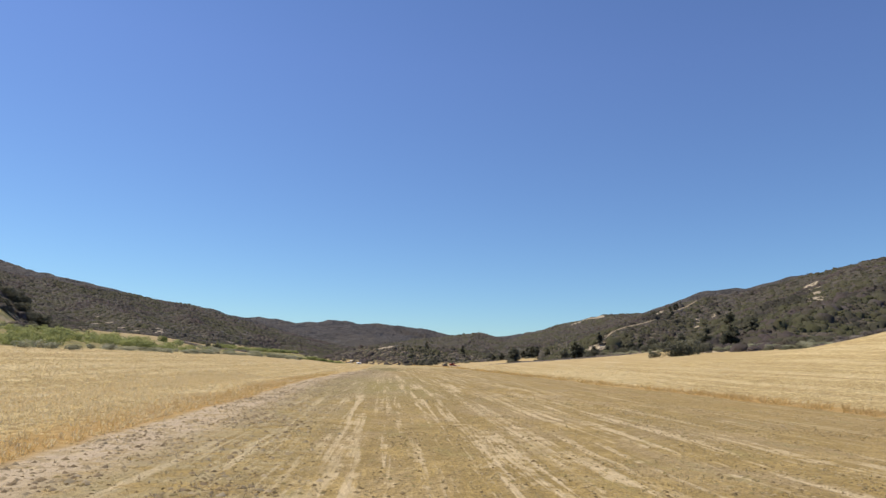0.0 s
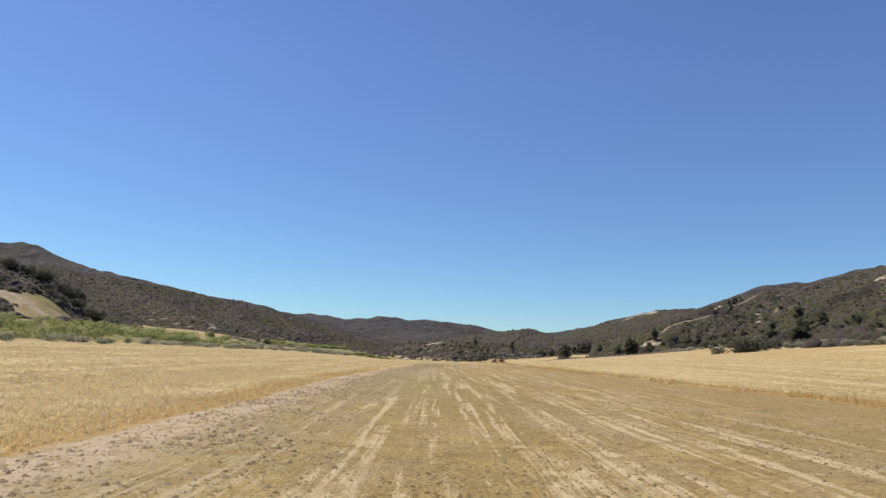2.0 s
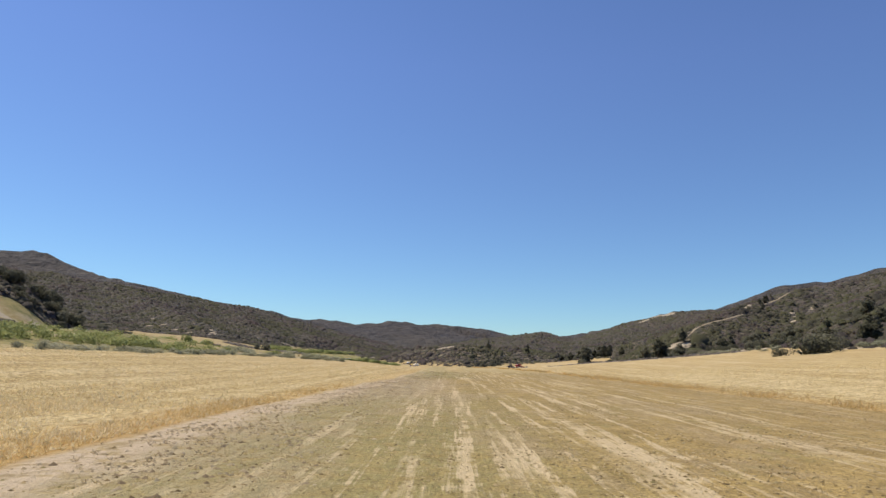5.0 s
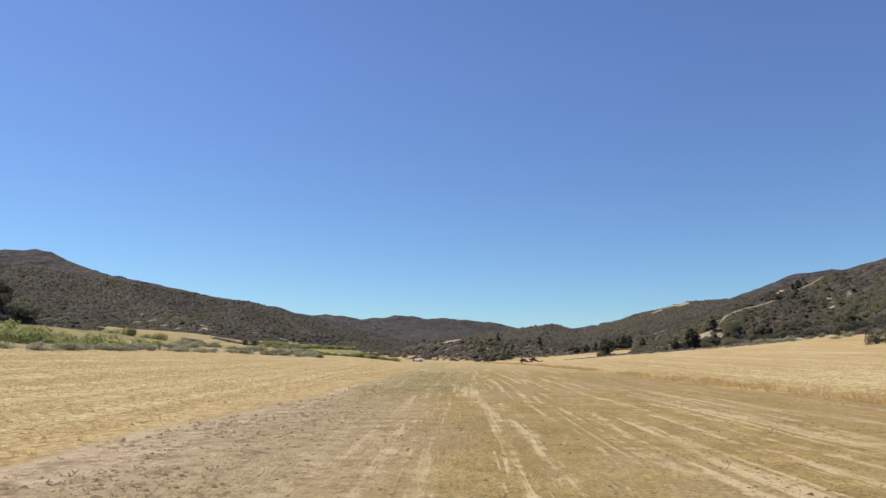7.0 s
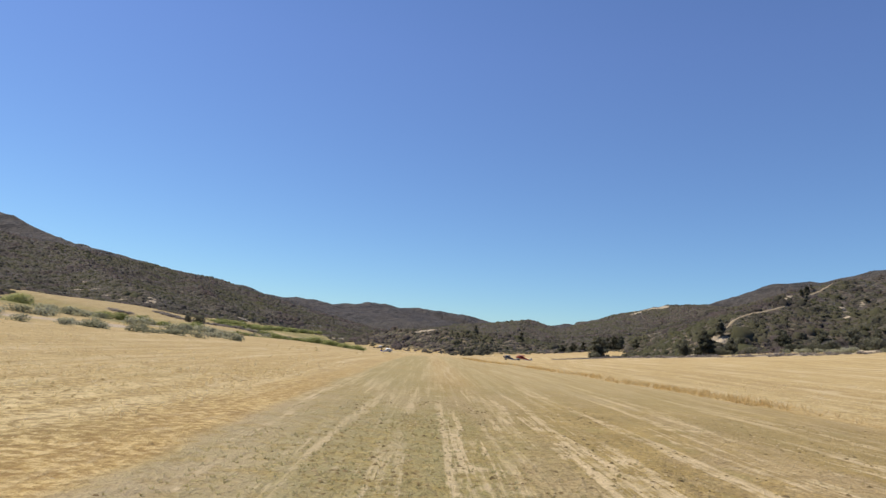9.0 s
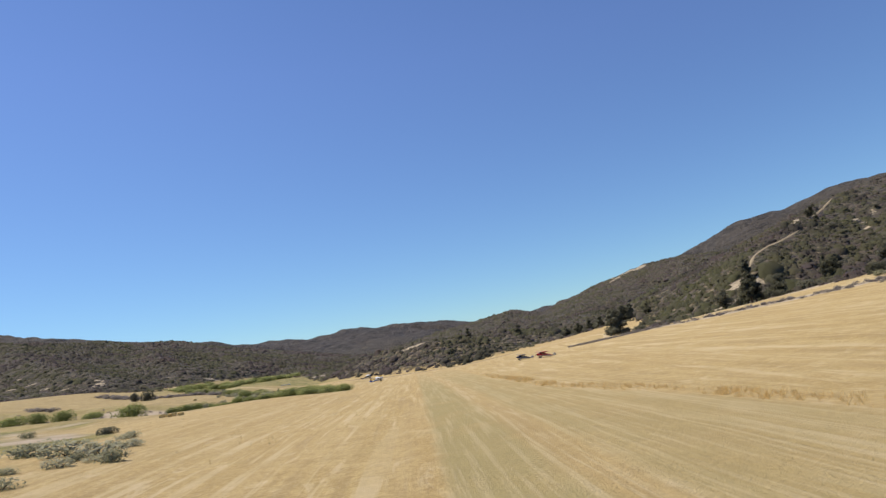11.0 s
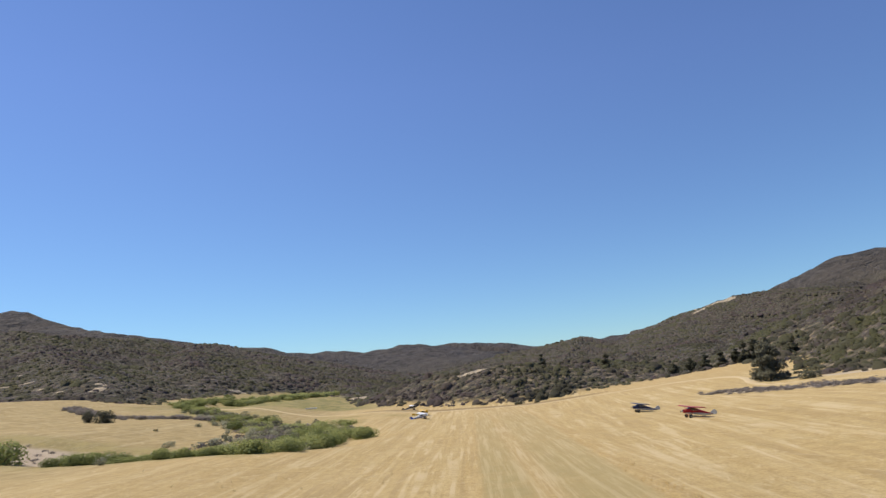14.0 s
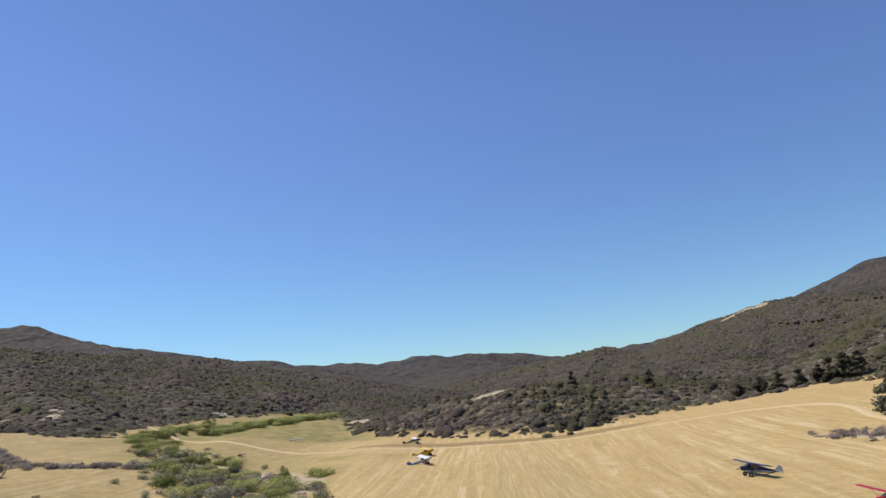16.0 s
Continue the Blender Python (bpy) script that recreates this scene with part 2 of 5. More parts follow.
    lumpy = n.math("MULTIPLY", n.math("MULTIPLY", n.ramp(y, 58.0, 76.0), n.ramp(y, 104.0, 90.0)), n.math("MULTIPLY", n.ramp(east, 2.5, -2.0), n.ramp(strip, 0.3, 1.0)))
    turf = n.mix(n.math("MULTIPLY", lumpy, 0.75), turf, n.colours(blend(clod, fine, 0.45), [(0.40, (0.205, 0.150, 0.092)), (0.47, (0.400, 0.295, 0.178)), (0.53, (0.500, 0.372, 0.220)), (0.60, (0.635, 0.500, 0.320))]))
    turf = n.mix(n.math("MULTIPLY", dry, 0.5), turf, n.mix(fine, (0.285, 0.235, 0.118), (0.46, 0.375, 0.195)))
    far_weeds = n.mix(n.math("MULTIPLY", moist, n.ramp(patch, 0.36, 0.56, 0.6, 0.95)), n.mix(0.4, straw, (0.430, 0.315, 0.140)), n.mix(blend(fine, medium, 0.5), (0.295, 0.240, 0.100), (0.445, 0.348, 0.155)))
    far_turf = n.mix(n.math("MULTIPLY", n.ramp(blend(rows, wheel_b, 0.25), 0.49, 0.58), n.ramp(moist, 0.0, 0.8, 0.6, 0.35)), far_weeds, (0.58, 0.46, 0.27))
    turf = n.mix(n.ramp(y, 120.0, 165.0), turf, far_turf)
    close = n.ramp(n.math("ADD", strip, n.math("MULTIPLY", ragged, 0.35)), -0.25, 0.35)
    loose = n.ramp(n.math("ADD", strip, n.math("MULTIPLY", ragged, 0.3)), -0.4, 0.5)
    within = n.tree.nodes.new("ShaderNodeMix")
    n.put(within.inputs[0], n.ramp(y, 120.0, 175.0))
    n.put(within.inputs[2], close)
    n.put(within.inputs[3], loose)
    colour = n.mix(within.outputs[0], straw, turf)

    # meadow, creek bed, bare slopes, brushland soil
    grass = n.mix(n.ramp(blend(patch, clod, 0.4), 0.40, 0.60), (0.155, 0.152, 0.050), (0.36, 0.288, 0.108))
    grass = n.mix(n.math("MULTIPLY", n.ramp(broad, 0.47, 0.60), 0.5), grass, (0.34, 0.265, 0.125))
    colour = n.mix(n.ramp(n.math("ADD", green, n.math("MULTIPLY", n.math("SUBTRACT", patch, 0.5), 0.8)), 0.25, 0.75), colour, grass)
    silt = n.mix(blend(patch, fine, 0.4), (0.36, 0.275, 0.185), (0.56, 0.455, 0.33))
    colour = n.mix(n.ramp(n.math("ADD", creek, n.math("MULTIPLY", n.math("SUBTRACT", patch, 0.5), 0.6)), 0.3, 0.7), colour, silt)
    brush = n.mix(n.ramp(n.noise(0.16, 6, 0.75), 0.30, 0.70), (0.058, 0.051, 0.036), (0.126, 0.106, 0.075))
    brush = n.mix(n.math("MULTIPLY", n.ramp(n.noise(0.012, 5, 0.6), 0.45, 0.62), 0.4), brush, (0.092, 0.070, 0.052))
    cushion, tint = n.cells(0.30)
    tint_value = n.tree.nodes.new("ShaderNodeSeparateColor")
    n.put(tint_value.inputs[0], tint)
    plants = n.colours(tint_value.outputs[0], [(0.0, (0.058, 0.055, 0.034)), (0.3, (0.095, 0.092, 0.054)), (0.55, (0.124, 0.099, 0.072)), (0.8, (0.110, 0.087, 0.082)), (1.0, (0.155, 0.134, 0.092))])
    brush = n.mix(0.55, brush, plants)
    speck = n.ramp(n.noise(0.30, 4, 0.65), 0.51, 0.64)
    brush = n.mix(n.math("MULTIPLY", n.math("MULTIPLY", speck, n.math("MULTIPLY", n.ramp(chap, 120.0, 30.0, 0.1, 1.0), n.ramp(east, -60.0, 20.0, 0.3, 1.0))), 0.75), brush, (0.30, 0.235, 0.145))
    colour = n.mix(n.ramp(n.math("ADD", chap, n.math("MULTIPLY", n.math("SUBTRACT", patch, 0.5), 14.0)), 2.0, 9.0), colour, brush)
    # far slopes: dark vegetation, with a little haze blended into its colour
    hazy_woods = n.mix(n.ramp(n.noise(0.05, 6, 0.75), 0.34, 0.66), (0.034, 0.032, 0.032), (0.124, 0.108, 0.096))
    hazy_woods = n.mix(n.math("MULTIPLY", n.ramp(n.noise(0.009, 6, 0.7, (1, 1, 1), 0.4, 0.8), 0.42, 0.60), 0.55), hazy_woods, (0.098, 0.080, 0.066))
    colour = n.mix(n.ramp(y, 1250.0, 1900.0), colour, hazy_woods)
    scar = n.mix(blend(patch, clod, 0.5), (0.35, 0.270, 0.172), (0.60, 0.50, 0.36))
    colour = n.mix(n.ramp(n.math("ADD", bare, n.math("MULTIPLY", n.math("SUBTRACT", blend(patch, medium, 0.5), 0.5), 2.4)), 0.4, 0.62), colour, scar)

    relief = n.math("ADD", n.math("MULTIPLY", clod, 0.7), n.math("MULTIPLY", blend(fine, grit, 0.4), 1.4))
    relief = n.math("ADD", relief, n.math("MULTIPLY", rows, 0.4))
    far_relief = n.math("MULTIPLY", n.noise(0.07, 6, 0.75), n.math("MULTIPLY", n.ramp(chap, 2.0, 20.0), 55.0))
    far_relief = n.math("ADD", far_relief, n.math("MULTIPLY", n.noise(0.014, 5, 0.65, (1, 1, 1), 0.2, 0.6), n.ramp(y, 1200.0, 1800.0, 0.0, 420.0)))
    canopy = n.math("MULTIPLY", cushion, n.math("MULTIPLY", n.ramp(chap, 3.0, 12.0), 22.0))
    n.bump(n.math("ADD", n.math("ADD", relief, canopy), far_relief), 0.85, 0.14)
    return n.done(colour, 0.95)


def leaf_material(name, dark, mid, light, by_object=True):
    n = Nodes(name)
    v = n.math("ADD", n.math("MULTIPLY", n.island(), 0.25), n.math("MULTIPLY", n.random() if by_object else n.noise(0.05, 2), 0.75))
    c = n.colours(v, [(0.1, dark), (0.5, mid), (0.92, light)])
    c = n.mix(n.math("MULTIPLY", n.noise(1.2, 3), 0.35), c, dark)
    n.bsdf.inputs["Specular IOR Level"].default_value = 0.15
    n.thin(c, 0.42)
    n.put(n.bsdf.inputs["Normal"], n.crown_normal(0.55))
    return n.done(c, 0.75)


def brush_material():
    """Mixed chaparral: grey green, olive, dull brown or grey violet, in drifts over the slopes."""
    n = Nodes("chaparral")
    isle = n.island()
    c = n.colours(isle, [(0.0, (0.094, 0.089, 0.058)), (0.22, (0.134, 0.132, 0.074)), (0.45, (0.162, 0.149, 0.095)), (0.6, (0.161, 0.131, 0.112)),
                         (0.76, (0.186, 0.152, 0.150)), (0.92, (0.246, 0.211, 0.156)), (1.0, (0.110, 0.106, 0.066))])
    c = n.mix(n.math("MULTIPLY", n.ramp(n.noise(1.3, 5, 0.75), 0.36, 0.64), 0.35), c, (0.062, 0.054, 0.040))
    c = n.mix(n.math("MULTIPLY", n.ramp(n.noise(0.013, 5, 0.6), 0.46, 0.56), 0.70), c, (0.150, 0.111, 0.110))
    c = n.mix(n.math("MULTIPLY", n.ramp(n.noise(0.021, 5, 0.6, (1, 1, 1), 1.0), 0.48, 0.56), 0.72), c, (0.140, 0.140, 0.066))
    c = n.mix(n.math("MULTIPLY", n.ramp(n.noise(0.034, 5, 0.65, (1, 1, 1), 2.0), 0.50, 0.60), 0.6), c, (0.064, 0.060, 0.050))
    n.thin(c, 0.45)
    n.bump(n.noise(2.2, 5, 0.7), 0.8, 0.5, n.crown_normal(0.52))
    return n.done(c, 0.85)


def plain(name, colour, rough=0.6, metal=0.0, scale=3.0, vary=0.2):
    n = Nodes(name)
    dark = tuple(v * (1 - vary) for v in colour)
    return n.done(n.mix(n.noise(scale, 5, 0.65), dark, colour), rough, metal)


def glass_material():
    n = Nodes("cabin_glass")
    n.bsdf.inputs["Transmission Weight"].default_value = 0.6
    n.bsdf.inputs["Specular IOR Level"].default_value = 0.6
    return n.done((0.10, 0.13, 0.16), 0.06)


def bark_material():
    n = Nodes("bark")
    grain = n.noise(6.0, 5, 0.7, (1, 1, 0.2))
    n.bump(grain, 0.8, 0.05)
    return n.done(n.mix(grain, (0.045, 0.033, 0.024), (0.15, 0.115, 0.085)), 0.9)


def straw_material(name, low, high):
    n = Nodes(name)
    c = n.mix(n.island(), low, high)
    c = n.mix(n.math("MULTIPLY", n.noise(0.3, 3), 0.4), c, low)
    n.thin(c, 0.52)
    return n.done(c, 0.8)


def bale_material():
    n = Nodes("baled_hay")
    fibre = n.noise(9.0, 5, 0.7, (1, 0.25, 2.5))
    n.bump(fibre, 0.9, 0.03)
    return n.done(n.mix(fibre, (0.46, 0.33, 0.125), (0.80, 0.63, 0.30)), 0.9)


GROUND = ground_material()
BRUSH = brush_material()
GREEN_LEAF = leaf_material("willow_leaf", (0.172, 0.194, 0.062), (0.325, 0.348, 0.115), (0.475, 0.475, 0.200))
DARK_LEAF = leaf_material("oak_leaf", (0.082, 0.081, 0.050), (0.140, 0.135, 0.087), (0.220, 0.209, 0.142))
GREY_LEAF = leaf_material("sage_leaf", (0.24, 0.235, 0.14), (0.38, 0.37, 0.235), (0.50, 0.475, 0.33))
DULL_LEAF = leaf_material("creek_leaf", (0.145, 0.145, 0.078), (0.275, 0.270, 0.150), (0.42, 0.385, 0.285), False)
DRY_TWIG = leaf_material("dry_twig", (0.17, 0.145, 0.125), (0.29, 0.25, 0.22), (0.43, 0.38, 0.335))
BARK = bark_material()
STUBBLE = straw_material("stubble", (0.62, 0.48, 0.235), (0.94, 0.81, 0.53))
TALL_GRASS = straw_material("tall_dry_grass", (0.52, 0.350, 0.125), (0.84, 0.645, 0.315))
WEED = straw_material("strip_weed", (0.40, 0.315, 0.155), (0.74, 0.59, 0.33))
DIRT = plain("dirt_track", (0.62, 0.48, 0.275), 0.95, 0, 0.6, 0.25)
HILL_DIRT = plain("hill_dirt", (0.45, 0.352, 0.220), 0.95, 0, 0.5, 0.45)
HAY = bale_material()


def clod_material(name, stops):
    """Clods and tussocks, each with a tone of its own."""
    n = Nodes(name)
    c = n.colours(n.island(), stops)
    c = n.mix(n.math("MULTIPLY", n.noise(9.0, 4, 0.7), 0.5), c, tuple(v * 0.6 for v in stops[1][1]))
    n.bump(n.noise(26.0, 4, 0.7), 0.8, 0.02)
    n.thin(c, 0.36)
    return n.done(c, 0.95)


CLOD = clod_material("soil_clod", [(0.0, (0.15, 0.105, 0.050)), (0.35, (0.36, 0.260, 0.125)), (0.6, (0.36, 0.30, 0.125)), (0.8, (0.55, 0.42, 0.22)), (1.0, (0.68, 0.54, 0.32))])
MARGIN_CLOD = clod_material("margin_clod", [(0.0, (0.25, 0.185, 0.110)), (0.35, (0.40, 0.300, 0.175)), (0.6, (0.41, 0.345, 0.225)), (0.8, (0.55, 0.43, 0.26)), (1.0, (0.66, 0.54, 0.36))])
HEAP = clod_material("straw_heap", [(0.0, (0.40, 0.285, 0.12)), (0.3, (0.52, 0.38, 0.165)), (0.6, (0.66, 0.50, 0.24)), (0.85, (0.82, 0.66, 0.36)), (1.0, (0.90, 0.76, 0.47))])
VERGE = plain("road_verge", (0.40, 0.285, 0.130), 0.95, 0, 0.35, 0.5)


# ---------------------------------------------------------------- the lie of the land
def smooth(a, b, v):
    q = np.clip((v - a) / (b - a), 0, 1)
    return q * q * (3 - 2 * q)


def lattice(i, j, seed):
    h = np.sin(i * 127.1 + j * 311.7 + seed * 74.7) * 43758.5453
    return h - np.floor(h)


def value_noise(x, y, seed):
    i, j = np.floor(x), np.floor(y)
    u, v = x - i, y - j
    u, v = u * u * (3 - 2 * u), v * v * (3 - 2 * v)
    a, b = lattice(i, j, seed), lattice(i + 1, j, seed)
    c, d = lattice(i, j + 1, seed), lattice(i + 1, j + 1, seed)
    return (a + (b - a) * u) * (1 - v) + (c + (d - c) * u) * v - 0.5


def fractal(x, y, size, seed, octaves=4, ridged=False):
    total, weight = 0, 1.0
    for k in range(octaves):
        n = value_noise(x / size * 2 ** k, y / size * 2 ** k, seed + k)
        total = total + weight * ((0.25 - np.abs(n)) if ridged else n)
        weight *= 0.5
    return total


def to_line(x, y, line):
    """Distance to a polyline, and the third number of its points interpolated along it."""
    best, value = np.full(np.shape(x), 1e9), np.zeros(np.shape(x))
    for a, b in zip(line[:-1], line[1:]):
        dx, dy = b[0] - a[0], b[1] - a[1]
        s = np.clip(((x - a[0]) * dx + (y - a[1]) * dy) / (dx * dx + dy * dy), 0, 1)
        d = np.hypot(x - a[0] - s * dx, y - a[1] - s * dy)
        z = (a[2] + s * (b[2] - a[2])) if len(a) > 2 else 0 * s
        value = np.where(d < best, z, value)
        best = np.minimum(d, best)
    return best, value


def inside(x, y, ring):
    odd = np.zeros(np.shape(x), bool)
    for a, b in zip(ring, ring[1:] + ring[:1]):
        if a[1] != b[1]:
            cross = (a[1] > y) != (b[1] > y)
            odd ^= cross & (x < a[0] + (y - a[1]) * (b[0] - a[0]) / (b[1] - a[1]))
    return odd


# foot of the hills round the valley floor
VALLEY = [(110, -700), (90, 40), (100, 112), (107, 142), (101, 168), (91, 188), (97, 212), (104, 250), (105, 300), (107, 350), (101, 385), (94, 410),
          (91, 432), (104, 460), (107, 482), (99, 497), (62, 507), (36, 504), (11, 500), (-12, 511), (-40, 529), (-60, 560), (-85, 640),
          (-122, 725), (-137, 690), (-142, 640), (-145, 595), (-145, 550), (-135, 512), (-152, 503), (-176, 510), (-192, 478), (-186, 420), (-165, 375), (-140, 325),
          (-124, 272), (-111, 226), (-86, 168), (-66, 100), (-62, 0), (-90, -700)]

# crests (x, y, height) with the fall of their flanks
FAR_WEST_RANGE = [(-3200, 2300, 300), (-2300, 2500, 345), (-1634, 2583, 364), (-1269, 2350, 254), (-944, 1881, 186)]
WEST_SADDLE = [(-955, 1881, 191), (-798, 2100, 166), (-691, 2476, 137), (-555, 2715, 140), (-426, 2500, 122), (-337, 2300, 98)]
NORTH_RANGE = [(-339, 2260, 88), (-200, 2169, 120), (-159, 2450, 110), (-105, 2780, 133), (-22, 2800, 142), (124, 2850, 134), (326, 2800, 92), (706, 2600, 113)]
WEST_RIDGE = [(-1100, 420, 170), (-760, 560, 120), (-560, 690, 94), (-422, 840, 84), (-308, 1010, 70), (-298, 1237, 54), (-330, 1500, 58), (-402, 1900, 95)]
SPUR_BY_THE_MEADOW = [(-425, 840, 83), (-299, 678, 50), (-205, 575, 26), (-168, 530, 6)]
SECOND_SPUR = [(-330, 1010, 70), (-230, 750, 42), (-160, 640, 14)]
THIRD_SPUR = [(-297, 1237, 54), (-201, 845, 40), (-120, 690, 10)]
WESTERN_SHOULDER = [(-620, 640, 105), (-380, 480, 50), (-240, 440, 24), (-190, 425, 9)]
NEAR_WESTERN_NOSE = [(-900, 120, 120), (-420, 200, 78), (-260, 246, 50), (-184, 272, 32), (-164, 283, 25), (-148, 293, 17), (-134, 308, 7)]
KNOLL = [(-60, 600, 6), (-25, 543, 11), (-6, 536, 11.5), (14, 541, 11), (45, 570, 11), (77, 657, 12), (124, 645, 14), (200, 760, 28), (282, 824, 36), (320, 920, 40)]
MIDDLE_CREST = [(60, 2000, 22), (84, 1190, 38), (160, 1180, 49), (205, 1158, 38), (260, 1152, 42), (290, 1180, 50), (346, 1230, 67), (413, 1270, 96), (551, 1330, 101), (700, 1500, 120)]
FAR_EAST_RANGE = [(560, 1700, 112), (709, 1800, 140), (757, 1813, 154), (881, 1780, 197), (1059, 1750, 234), (1352, 1500, 283), (2200, 1300, 300)]
EAST_RIDGE = [(124, 398, 8), (146, 425, 22), (189, 470, 36), (229, 506, 49), (288, 526, 63), (337, 520, 71), (402, 511, 93), (600, 450, 142), (1100, 300, 200)]
EAST_SPUR = [(402, 500, 97), (260, 330, 44), (170, 262, 22), (118, 240, 8)]
NEAR_EASTERN_NOSE = [(600, 420, 140), (300, 170, 44), (170, 110, 16), (120, 100, 8)]
RIDGES = [(0.30, FAR_WEST_RANGE), (0.22, WEST_SADDLE), (0.20, NORTH_RANGE), (0.24, WEST_RIDGE), (0.30, SPUR_BY_THE_MEADOW),
          (0.28, SECOND_SPUR), (0.26, THIRD_SPUR), (0.30, WESTERN_SHOULDER), (0.28, NEAR_WESTERN_NOSE), (0.16, KNOLL),
          (0.15, MIDDLE_CREST), (0.26, FAR_EAST_RANGE), (0.27, EAST_RIDGE), (0.30, EAST_SPUR), (0.26, NEAR_EASTERN_NOSE)]

CREEK = [(-190, 360), (-140, 355), (-105, 352), (-80, 346), (-58, 341), (-43, 343), (-35, 356), (-34, 380), (-38, 405), (-48, 425),
         (-62, 438), (-80, 455), (-98, 480), (-118, 530), (-126, 600), (-132, 680)]
BARE_WEST = [(-235, 574, 4, 1.6, 0.3), (-218, 558, 3.5, 1.5, 0.2), (-190, 566, 2.5, 3, 0.2), (-194, 577, 3, 1.5, 0.4), (-256, 598, 4, 1.5, 0.2), (-206, 552, 3, 1.2, 0.2), (-176, 640, 3, 3, 0.1), (-140, 243, 7, 2.2, 0.5), (-3, 536, 7.5, 2.0, 0.0), (-245, 569, 3, 1.6, 0.1), (-187, 556, 2, 6, 0.2), (-160, 575, 4, 2, 0.3), (-150, 650, 4, 7, 0.2), (-180, 405, 5, 9, 0.3), (-122, 244, 6, 4, 0.5), (-70, 640, 8, 14, 0.1)]
BARE_EAST = [(121, 172, 13, 8, 0.7), (112, 150, 6, 14, 0.2), (65, 380, 34, 3.6, -1.38), (82, 302, 48, 3.4, -1.27), (390, 1310, 30, 6, -0.93), (380, 1283, 26, 12, -0.6), (404, 1262, 13, 10, -0.6), (110, 214, 9, 7, 0.3), (312, 466, 9, 5, 0.98), (287, 426, 8, 4, 0.9), (276, 408, 6, 4, 1.0), (262, 388, 8, 5, 1.1), (248, 367, 7, 4, 1.0), (237, 350, 5, 3, 1.1), (300, 446, 5, 3, 1.0), (210, 306, 6, 4, 0.9), (200, 478, 8, 2, 0.8), (130, 408, 4, 9, 0.7), (118, 396, 4.5, 1.8, 0.5), (96, 412, 8, 2.2, -0.3), (111, 397, 5, 3, 0.2), (128, 392, 5, 1.8, 0.3), (222, 462, 8, 1.5, 1.2), (214, 446, 5, 1.3, 0.7), (240, 474, 6, 1.4, 0.9), (95, 196, 4, 12, 0.3), (102, 366, 48, 8, -1.38), (108, 285, 26, 7, 1.5), (112, 372, 7, 12, 0.2), (104, 262, 4, 12, 0.0)]


# western border of the stubble, where weeds and willows begin
BORDER = [(-38, -60), (-39, 60), (-43, 110), (-40, 150), (-33, 190), (-29, 212), (-37, 235), (-60, 268), (-76, 300), (-84, 335)]


def strip_edges(y):
    west = np.interp(y, [-50, 60, 90, 100, 111, 118, 400], [-6.6, -6.8, -5.5, -4.7, -4.8, -4.1, -4.0])
    east = np.interp(y, [-50, 30, 70, 140, 195, 225, 270, 400], [23, 21.5, 19.5, 16.0, 11.5, 8.2, 8.6, 12.0])
    return west, east


